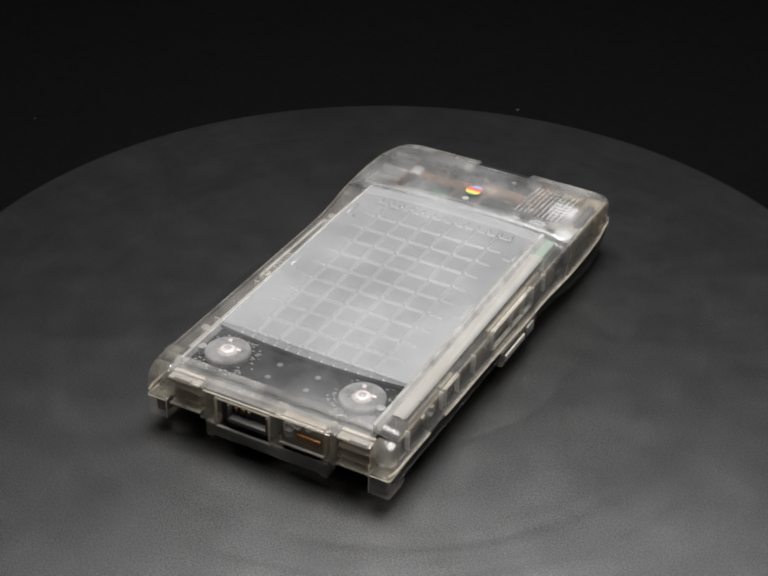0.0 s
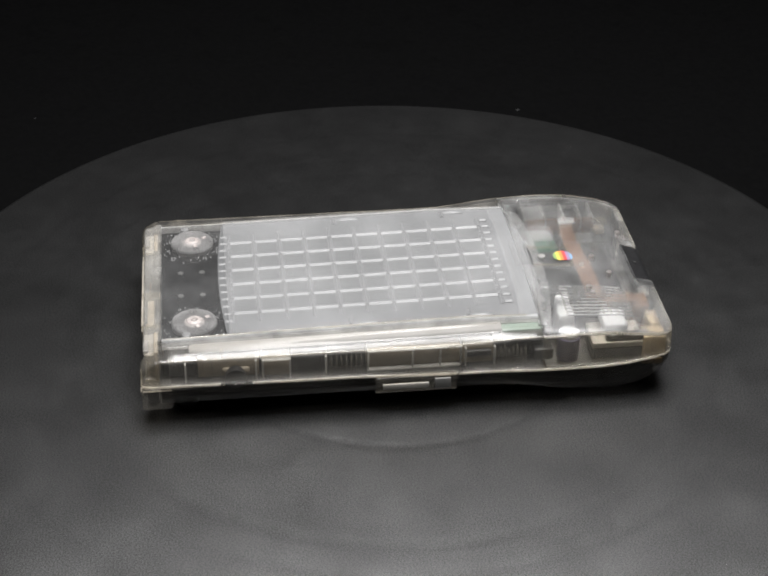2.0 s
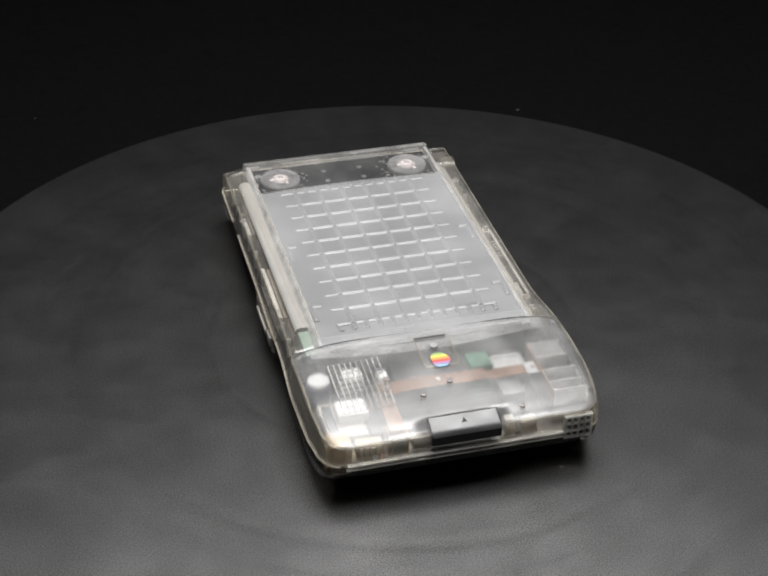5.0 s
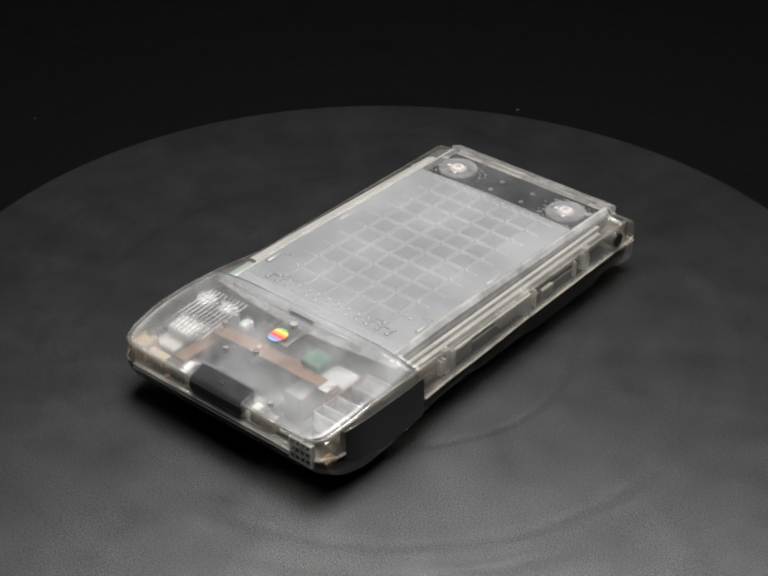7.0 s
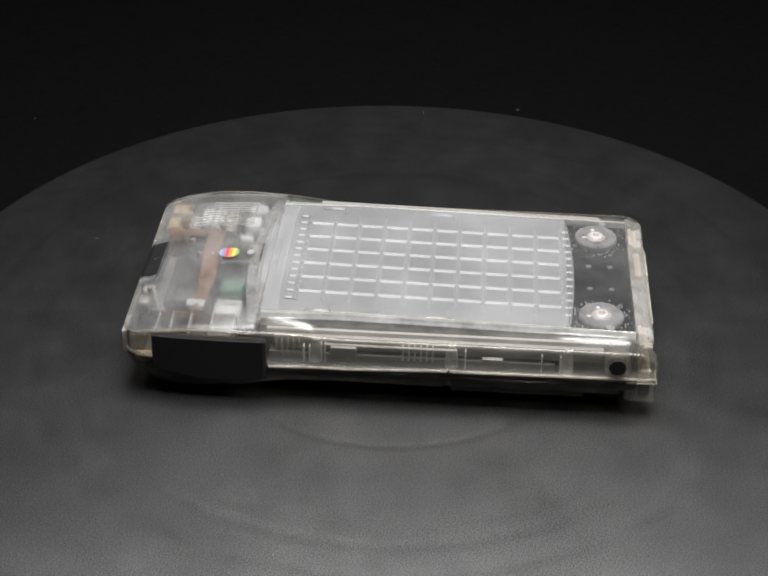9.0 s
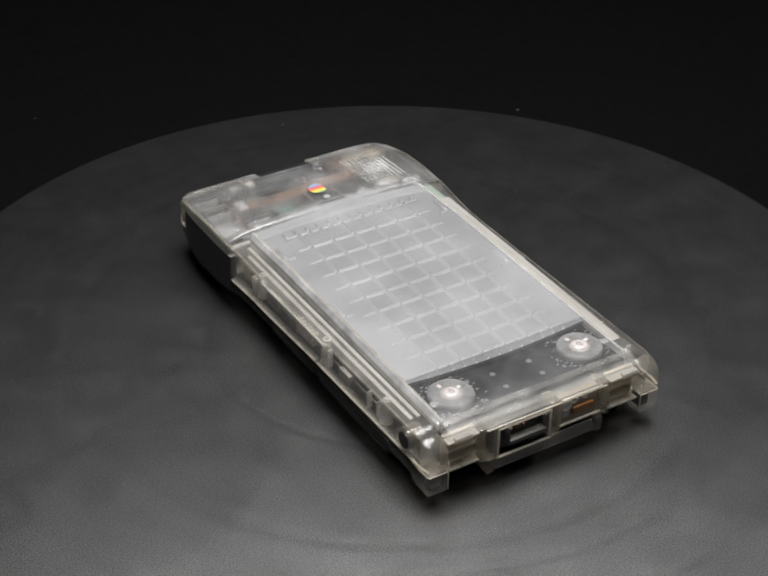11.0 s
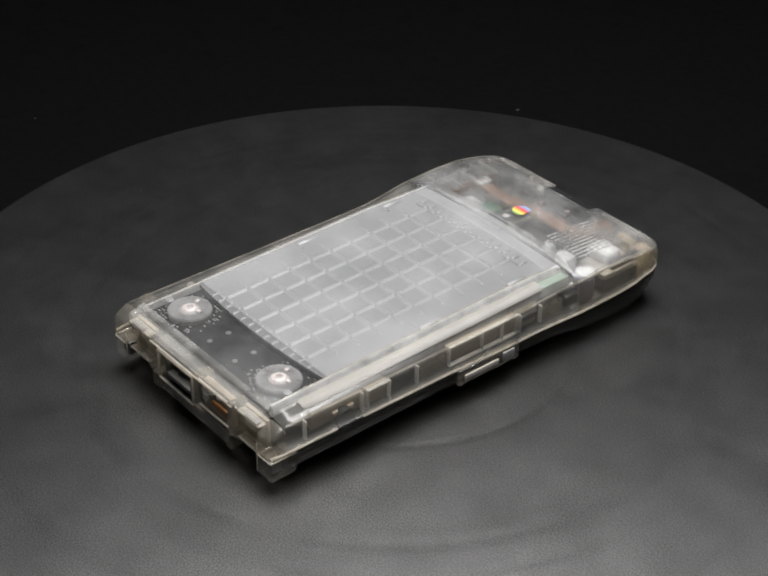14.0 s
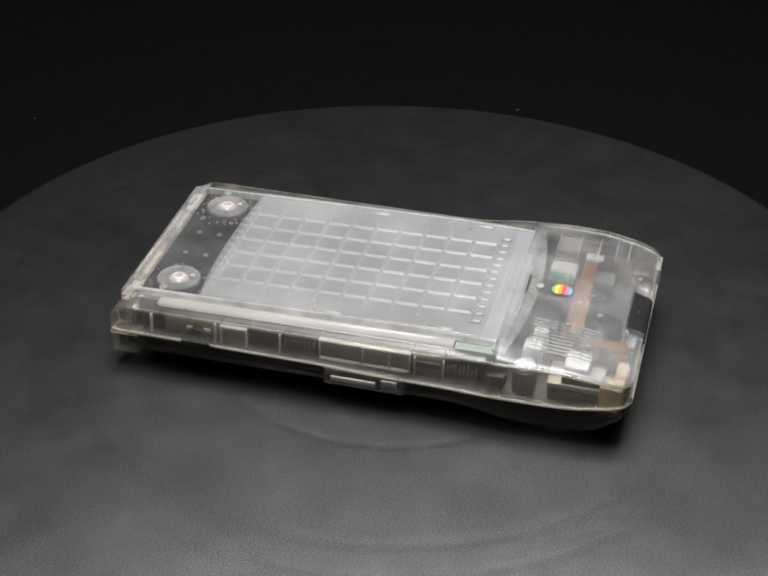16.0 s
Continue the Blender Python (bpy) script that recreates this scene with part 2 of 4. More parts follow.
def build_turntable():
    base = new("turntable")
    tagged(base, "round black plastic display turntable with faint concentric rings", "turntable")
    prof = [(0, 0.0)]
    for r, depth, w in ((76.8, 0.085, 2.8), (131.2, 0.055, 3.8), (146.0, 0.04, 3.0), (172.0, 0.05, 3.0)):
        prof += [(r - w - 0.4, 0.0), (r - w, 0.0), (r - w * 0.4, -depth), (r + w * 0.4, -depth), (r + w, 0.0), (r + w + 0.4, 0.0)]
    prof += [(DISC_R - 2.0, 0.0), (DISC_R - 1.5, 0.0), (DISC_R - 0.4, -0.4), (DISC_R, -1.5), (DISC_R, -9.0), (DISC_R - 2, -10.0)]
    n = 192
    bm = B()
    centre = bm.verts.new((0, 0, 0))
    rings = [[bm.verts.new(Vector((r * math.cos(2 * math.pi * i / n), r * math.sin(2 * math.pi * i / n), z)) * MM) for i in range(n)] for r, z in prof[1:]]
    for i in range(n):
        bm.faces.new((centre, rings[0][i], rings[0][(i + 1) % n]))
    for a, b in zip(rings, rings[1:]):
        for i in range(n):
            bm.faces.new((a[i], b[i], b[(i + 1) % n], a[(i + 1) % n]))
    bm.faces.new(list(reversed(rings[-1])))
    part("disc", bm, M_DISC, base)
    bm = B()
    tube(bm, 0, 0, -32, -10, 120, 110, 64)
    part("base", bm, M_BLACK, base, "low round black base")
    return base


turntable = build_turntable()

# ---- the see-through handheld computer ----
device = new("handheld_computer")
tagged(device, "transparent plastic prototype handheld computer with a frosted screen", "handheld computer")

HALF = [(-102, 51.4), (-98, 52.3), (-20, 52.3), (25, 52.4), (58, 53.9), (82, 53.7), (94, 52.6), (98.4, 51.2), (100.6, 49.4), (101.8, 47.4), (102.3, 45.0)]
SEAM = [(-102, 17.6), (-20, 17.0), (15, 15.8), (70, 16.2), (102, 18.4)]
SHOULDER = [(-102, 28.0), (18, 28.0), (50, 30.4), (66, 31.0), (78, 30.6), (90, 28.9), (98, 27.4), (102, 26.8)]
TOP = [(-102, 30.6), (-60, 31.0), (10, 31.4), (40, 33.4), (50, 34.3), (56, 33.5), (61, 33.0), (66, 32.7), (78, 31.9), (86, 30.8), (94, 29.1), (100, 27.7), (102.3, 27.0)]
BELLY = [(-102, 7.5), (-40, 7.7), (38, 6.9), (64, 3.9), (79, 2.9), (90, 5.2), (98, 9.6), (102.2, 13.2)]
STATIONS = [-102, -100, -98, -90, -75, -60, -40, -20, 0, 15, 25, 32, 40, 46, 50, 52, 56, 60, 66, 72, 78, 84, 90, 94, 95.5, 97, 98.4, 99.6, 100.6, 101.3, 101.8, 102.1, 102.3]
DECK = 41.5


def cover_z(x, y):
    """Height of the head cover."""
    edge, top = curve_at(y, SHOULDER), curve_at(y, TOP)
    return edge + (top - edge) * (1 - abs(x / (curve_at(y, HALF) - 1.4)) ** curve_at(y, [(50, 6.0), (68, 2.4)]))


def side_profile(y, s, head=False):
    """The upper wall from the seam to the deck on the side s."""
    h, z0, z1, z2 = curve_at(y, HALF), curve_at(y, SEAM), curve_at(y, SHOULDER), curve_at(y, TOP)
    z1 = min(z1, z2 - 0.3)
    if head:
        return [(s * h, y, z0), (s * (h - 0.2), y, z0 + (z1 - z0) * 0.3), (s * (h - 0.4), y, z0 + (z1 - z0) * 0.6), (s * (h - 0.7), y, z1 - 1.0),
                (s * (h - 0.8), y, z1 - 0.5), (s * (h - 1.0), y, z1 - 0.2), (s * (h - 1.4), y, z1)]
    z3 = max(z1 + 1.1, 30.9 + (y + 70) * 0.0201 - curve_at(y, [(18, 0.0), (48, 1.3)]))
    wall = [(s * h, y, z0), (s * (h - 0.25), y, z0 + (z1 - z0) * 0.5), (s * (h - 0.7), y, z1 - 0.8), (s * (h - 1.4), y, z1)]
    if s < 0:
        return wall + [(s * (h - 3.0), y, z1 + 0.3), (s * (DECK + 2.6), y, z1 + 0.6), (s * (DECK + 1.2), y, z1 * 0.4 + z3 * 0.6), (s * DECK, y, z3)]
    return wall + [(s * (h - 3.0), y, z1 + 0.9), (s * (h - 4.6), y, z1 * 0.5 + z3 * 0.5), (s * (DECK + 2.4), y, z1 * 0.15 + z3 * 0.85), (s * DECK, y, z3)]


def build_shells():
    for s in (-1, 1):
        bm = B()
        loft(bm, [side_profile(y, s) for y in [-95.5] + [y for y in STATIONS if -95 < y <= 50]])
        thicken(part("side_wall", bm, M_SHELL, device, "clear upper side wall"), 1.4)
        bm = B()
        loft(bm, [side_profile(y, s, True) for y in STATIONS if y >= 50])
        thicken(part("head_wall", bm, M_EDGE, device, "clear wall round the head"), 1.4)
    across = (-48, -44, -40, -36, -30, -20, -13, -6, 0, 6, 13, 20, 30, 36, 40, 44, 48)
    bm = B()
    rows = []
    for y in [y for y in STATIONS if y >= 50]:
        a, b, z2 = side_profile(y, -1, True)[-1], side_profile(y, 1, True)[-1], curve_at(y, TOP)
        rows.append([a] + [(q, y, cover_z(q, y)) for q in (x if abs(x) < 31 else x * -a[0] / 51.5 for x in across)] + [b])
    loft(bm, rows)
    notch = [f for f in bm.faces if f.calc_center_median().y > 95.5 * MM and abs(f.calc_center_median().x) < 13 * MM]
    bmesh.ops.delete(bm, geom=notch, context="FACES")
    thicken(part("head_cover", bm, M_HEAD, device, "hazy clear cover over the circuitry"), 1.2)
    for s in (-1, 1):
        bm = B()
        end = side_profile(102.3, s, True)
        xs = [p[0] for p in end] + [s * x for x in (30, 20, 13)]
        zs = [max(p[2], 18.6) for p in end] + [end[-1][2] + 0.2] * 3
        loft(bm, [[(x, 102.35, z) for x, z in zip(xs, zs)], [(x, 102.5, 18.4) for x in xs]])
        thicken(part("end_wall", bm, M_EDGE, device, "clear end wall"), 1.2)
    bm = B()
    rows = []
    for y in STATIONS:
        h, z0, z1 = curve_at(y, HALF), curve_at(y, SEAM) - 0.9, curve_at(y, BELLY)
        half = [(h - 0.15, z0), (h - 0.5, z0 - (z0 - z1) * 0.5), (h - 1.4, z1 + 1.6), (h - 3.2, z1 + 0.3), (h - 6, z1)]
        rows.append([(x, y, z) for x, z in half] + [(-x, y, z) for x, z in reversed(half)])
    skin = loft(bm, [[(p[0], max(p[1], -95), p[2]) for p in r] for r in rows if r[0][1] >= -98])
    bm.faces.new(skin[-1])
    thicken(part("lower_shell", bm, M_LOWER, device, "clear lower shell with shade put into its tint"), 1.5)


build_shells()


def seam_lip(y0, y1, s, lift=0.0, thick=0.6):
    """A lip along the seam of one long side; its highlight is put into pale haze."""
    bm = B()
    ys = [y for y in STATIONS if y0 < y < y1]
    rows = []
    for y in [y0, *ys, y1]:
        h, z = curve_at(y, HALF), curve_at(y, SEAM) + lift
        rows.append([(s * (h + 0.2), y, z - thick), (s * (h + 0.2), y, z), (s * (h - 0.7), y, z), (s * (h - 0.7), y, z - thick)])
    skin = loft(bm, rows, close=True)
    bm.faces.new(skin[0])
    bm.faces.new(list(reversed(skin[-1])))
    part("seam_lip", bm, M_CREAMLIP, device, "seam lip with its highlight put into pale haze")


seam_lip(-102, -72.8, 1)
seam_lip(-60.7, 102.0, 1)
seam_lip(-102, -24, -1)
seam_lip(-23, 45.5, -1)
seam_lip(90.5, 102.0, -1)


def edge_glint(table, inset, y0, y1, s, name, material, lift=0.0, w=0.55):
    """A thin strip added for the bright line that light draws along one long side."""
    bm = B()
    rows = []
    for y in [y0, *[y for y in STATIONS if y0 < y < y1], y1]:
        x, z = (curve_at(y, HALF) - inset if inset < 10 else inset), curve_at(y, table) + lift
        rows.append([(s * (x + w), y, z - w * 0.6), (s * (x + w * 0.6), y, z), (s * (x - w), y, z + w * 0.5), (s * (x - w), y, z - w * 0.6)])
    skin = loft(bm, rows, close=True)
    bm.faces.new(skin[0])
    bm.faces.new(list(reversed(skin[-1])))
    rail = part(name, bm, material, device)
    if inset > 10:
        leaned(rail)


for side in (-1, 1):
    edge_glint(SHOULDER, 1.5, -95, 97, side, "shoulder_glint", M_EDGE, 0.1, 0.35)
    edge_glint([(-100, 31.0), (-40, 31.6), (18, 31.7), (48, 30.4)], 40.7, -93.5, 45.0, side, "window_glint", M_EDGE, 0.0, 0.25)


def end_lips():
    # the end seam's highlight is put into pale haze as well
    for z, t, x0, x1, w in ((18.4, 0.6, -43.5, 43.5, 102.8), (16.4, 0.5, -44, 44, 102.6)):
        bm = B()
        box(bm, x0, x1, w - 1.5, w, z - t, z, 0.15)
        part("seam_lip", bm, M_LIP, device)


end_lips()


def build_inside():
    # a black tray, added so that the clear lower shell reads as shaded
    bm = B()
    box(bm, -47.5, 47.5, -92, 52, 9.6, 12.4, 0.5)
    part("shade_tray", bm, M_BLACK, device, "black tray added to darken the lower shell")
    bm = B()
    box(bm, -40, 40, -92, 52, 13, 28.4, 0.6)
    part("inner_frame", bm, M_SMOKE, device)
    bm = B()
    box(bm, -47, 47, 53, 96, 10.6, 12.6, 0.4)
    part("head_tray", bm, M_SMOKE, device, "smoky grey tray under the circuitry")
    bm = B()
    box(bm, -30, 30, 54, 94, 13.2, 14.8, 0.2)
    part("circuit_board", bm, M_CHIP, device, "dark main circuit board")


build_inside()


# ---- screen ----
def crown(x, y):
    """How far the film falls away from its middle line towards the long edges, near the head."""
    return 1.3 * min(1.0, (x / 41.0) ** 2) * max(0.0, min(1.0, (y - 18.0) / 30.0))


def build_screen():
    bm = B()
    top, n = 30.4, 24
    rows = []
    for k in range(n + 1):
        x = -41.0 + 82.0 * k / n
        bow = -69.0 - 2.6 * (1 - (x / 41.0) ** 2)
        rows.append([(x, bow, top), (x, 18.0, top), (x, 28.0, top - crown(x, 28)), (x, 44.0, top - crown(x, 44)), (x, 44.0, top - 2.8), (x, bow, top - 1.4)])
    skin = loft(bm, rows, close=True)
    bm.faces.new(skin[0])
    bm.faces.new(list(reversed(skin[-1])))
    screen = leaned(part("screen", bm, M_PANEL, device, "frosted grey screen panel with a rib grid"))
    bm = B()
    rows = []
    for k in range(n + 1):
        x = -41.0 + 82.0 * k / n
        far = 54.6 - 2.9 * (x / 41.0) ** 2
        near = 43.4 - 3.2 * (x / 41.0) ** 2
        d = crown(x, 48)
        rows.append([(x, near, 30.2 - d), (x, near + 4, 30.8 - d), (x, far - 5, 30.7 - d), (x, far, 30.0 - d), (x, far, 28.0 - d), (x, near, 28.0 - d)])
    skin = loft(bm, rows, close=True)
    bm.faces.new(skin[0])
    bm.faces.new(list(reversed(skin[-1])))
    leaned(part("top_band", bm, M_BAND, device, "white frosted band above the screen"))
    bm = B()
    box(bm, -8.5, 8.5, 47.0, 54.2, 31.6, 32.2, 0.15)
    leaned(part("centre_tab", bm, M_WINDOW, device))
    # frosted skirts that close the sides and the far edge of the raised screen
    def rise(y, x=41.0):
        return 31.1 + 0.5 + (y + 70) * 0.0201 - crown(x, y)

    for s in (-1, 1):
        bm = B()
        rows = [[(s * 40.1, y, 27.6), (s * 42.6, y, 27.6), (s * 42.6, y, rise(y) - 1.9), (s * 41.2, y, rise(y) - 0.15), (s * 40.1, y, rise(y))] for y in (-94, -60, -20, 18, 28, 38, 49.6)]
        skin = loft(bm, rows, close=True)
        bm.faces.new(skin[0])
        bm.faces.new(list(reversed(skin[-1])))
        part("skirt", bm, M_MILK, device)
    bm = B()
    rows = []
    for k in range(25):
        x = -45.4 + 90.8 * k / 24
        y = 53.4 - 2.9 * (x / 40.6) ** 2
        far = y + 5.6 - 1.2 * (x / 40.8) ** 2
        rows.append([(x, far, cover_z(x, far) - 1.9), (x, y - 0.8, 30.0), (x, y - 0.8, rise(y, x) - 0.7), (x, y + 0.4, min(rise(y, x) - 0.7, cover_z(x, y + 0.4) - 1.4)), (x, far, cover_z(x, far) - 1.5)])
    skin = loft(bm, rows, close=True)
    bm.faces.new(skin[0])
    bm.faces.new(list(reversed(skin[-1])))
    part("collar", bm, M_FROST, device, "milky collar between screen and head")
    # standing ribs, a row of short walls each way
    step, high = 10.2, 1.5
    rowy = [37.5 - 10.42 * k for k in range(11)]
    def ridge(length, tall, foot):
        """A low bar with two sloping faces."""
        bm = B()
        lip = 0.12
        hip = min(0.45, length * 0.3)
        rows = [[(x, -foot, -0.02), (x, -lip, h), (x, lip, h), (x, foot, -0.02)]
                for x, h in ((-length, 0.03), (-length + hip, tall), (length - hip, tall), (length, 0.03))]
        skin = loft(bm, rows, close=True)
        bm.faces.new(skin[0])
        bm.faces.new(list(reversed(skin[-1])))
        return finish(bm, "rib", M_RIB, 10)

    full, half, tick = ridge(4.8, 0.60, 1.2), ridge(2.9, 0.40, 0.8), ridge(1.8, 0.40, 0.85)
    short = ridge(1.7, 0.42, 0.88)
    for r, y in enumerate(rowy):
        for c in range(-2, 3):
            if r in (0, 10):
                for d in (-2.5, 2.5):
                    share("rib", tick, screen, pose((c * step + d) * MM, y * MM, top * MM))
            else:
                share("rib", full, screen, pose(c * step * MM, y * MM, top * MM))
        for s in (-1, 1):
            share("rib", half, screen, pose(s * (2.5 * step + 3.6) * MM, y * MM, top * MM))
    for c in range(6):
        for r in range(10):
            share("rib", full, screen, pose((c - 2.5) * step * MM, (rowy[r] - 5.21) * MM, top * MM, 0, 0, 90))
    for k in range(13):
        x = -30.6 + 5.1 * k
        share("rib", short, screen, pose(x * MM, (rowy[0] + 2.6) * MM, top * MM, 0, 0, 90))
        share("rib", short, screen, pose(x * MM, (rowy[10] - 2.0 - 2.2 * (1 - (x / 39.4) ** 2) + 1.2) * MM, top * MM, 0, 0, 90))
    # cells slightly darker: shade from the grid's slopes is put into their colour
    pane = finish(box(B(), -3.8, 3.8, -3.9, 3.9, 0, 0.08), "pane", M_PANE)
    for c in range(-2, 3):
        for r in range(10):
            share("pane", pane, screen, pose(c * step * MM, (rowy[r] - 5.21) * MM, (top - 0.05) * MM))
    # bright locating tabs at the screen's long edges
    for s in (-1, 1):
        for y, w in ((-17.0, 10.4), (28.2, 9.6)):
            bm = B()
            for turned in (False, True):
                rows = []
                for k, h in ((-2.6, 0.03), (-2.3, 0.62), (2.3, 0.62), (2.6, 0.03)):
                    k = k * (w / 5.2 if turned else 1.0)
                    for_row = [(-1.0, -0.02), (-0.12, h), (0.12, h), (1.0, -0.02)]
                    if turned:
                        rows.append([(s * 38.4 + u, y + k, top + z) for u, z in for_row])
                    else:
                        rows.append([(s * 36.6 + k * 0.8, y - w / 2 + u, top + z) for u, z in for_row])
                skin = loft(bm, rows, close=True)
                bm.faces.new(skin[0])
                bm.faces.new(list(reversed(skin[-1])))
            part("locating_tab", bm, M_RIB, screen)
    bm = B()
    box(bm, -40.6, 40.6, -94, -68.6, 31.1, 31.9, 0.25)
    leaned(part("window", bm, M_WINDOW, device, "clear cover window over the hinge strip"))
    bm = B()
    rows = []
    for k in range(25):
        x = -40.6 + 81.2 * k / 24
        far = 53.6 - 2.9 * (x / 40.6) ** 2
        back = [(x, y, 31.9 - crown(x, y)) for y in (18, 28, 38)]
        rows.append([(x, -68.4, 31.1), (x, -68.5, 31.7), (x, -68.0, 31.9), *back, (x, far - 6, 31.9 - crown(x, far - 6)), (x, far - 0.8, 31.6 - crown(x, far)), (x, far, 30.9 - crown(x, far)), (x, far, 30.2 - crown(x, far)), (x, 18, 31.1)])
    skin = loft(bm, rows, close=True)
    bm.faces.new(skin[0])
    bm.faces.new(list(reversed(skin[-1])))
    leaned(part("screen_film", bm, M_FILM, device, "milky frosted film over the screen"))


build_screen()


# ---- hinge strip with the two screw bosses ----
def build_strip():
    # an opaque black plate stands in for the dark of the cavity
    bm = B()
    box(bm, -39.8, 39.8, -94.5, -66, 27.6, 28.6, 0.1)
    strip = part("hinge_strip", bm, M_VOID, device, "dark strip below the screen, its cavity's shade a black plate")
    for s in (-1, 1):
        bm = B()
        lathe(bm, s * 28.9, -81.5, [(8.7, 28.6), (8.8, 30.2), (8.3, 30.8), (3.6, 31.2), (0.5, 31.2)], 40)
        boss = part("screw_boss", bm, M_BOSS, device, "round frosted screw boss")
        bm = B()
        lathe(bm, s * 28.9, -81.5, [(3.9, 30.4), (3.2, 31.1), (1.5, 31.5), (1.1, 30.9), (0.2, 30.8)], 24)
        part("screw", bm, M_PINK, boss, "pale pinkish screw head")
        for a, r in ((18, 4.2), (112, 5.4)):
            bm = B()
            box(bm, -1.0, 1.0, -0.8, 0.8, 30.6, 31.4, 0.35)
            x, y = s * 28.9 + r * math.cos(radians(a)), -81.5 + r * math.sin(radians(a))
            bmesh.ops.transform(bm, matrix=pose(x * MM, y * MM, 0, 0, 0, a), verts=bm.verts[:])
            part("spoke", bm, M_PINK, boss)
        bm = B()
        lathe(bm, s * 38.2, -84.5, [(1.9, 28.6), (1.7, 31.2), (0.6, 31.6), (0.1, 31.6)], 16)
        part("lug", bm, M_FROST, boss)
        for y in (-77.9, -86.5):
            bm = B()
            lathe(bm, s * 8.2, y, [(1.2, 28.6), (1.2, 28.9), (1.0, 29.1), (0.1, 29.1)], 20)
            part("peg", bm, M_SMOKE, strip)
    rnd = random.Random(4)
    bm = B()
    for _ in range(150):
        s = rnd.choice((-1, 1))
        a, r = rnd.uniform(0, 6.28), rnd.uniform(9.2, 13.5)
        x, y = s * 28.9 + r * math.cos(a), -81.5 + r * math.sin(a)
        if -93 < y < -69 and abs(x) < 39.4:
            w = rnd.uniform(0.2, 0.5)
            box(bm, x - w, x + w * 1.6, y - w * 0.5, y + w * 0.5, 28.55, 28.75)
    scuffs = part("scuff_marks", bm, M_LETTER, strip)
    scuffs["kind"] = "stuff"
    # thick clear bar along the front of the lid
    bm = B()
    rows = []
    for x in [-42.0 + 84.0 * k / 40 for k in range(41)]:
        w = 0.05 * math.sin(x * 0.9) + 0.06 * math.sin(x * 0.37 + 1)
        rows.append([(x, -100.6, 26.6), (x, -101.2, 28.4), (x, -100.7, 29.7 + w * 0.3), (x, -99.6 + w, 30.3), (x, -97.2 + w, 30.7 + w * 0.2), (x, -96.6, 31.3), (x, -94.6, 31.8), (x, -93.9, 31.7), (x, -94.0, 27.0)])
    skin = loft(bm, rows, close=True)
    bm.faces.new(skin[0])
    bm.faces.new(list(reversed(skin[-1])))
    leaned(part("lid_bar", bm, M_BAR, device, "thick clear bar along the lid's edge"))
    for x in (-36.2, 38.2):
        bm = B()
        box(bm, x - 3.6, x + 3.6, -101.2, -99.2, 25.2, 27.2, 0.3)
        part("clip", bm, M_BOSS, device, "small white clip")


build_strip()


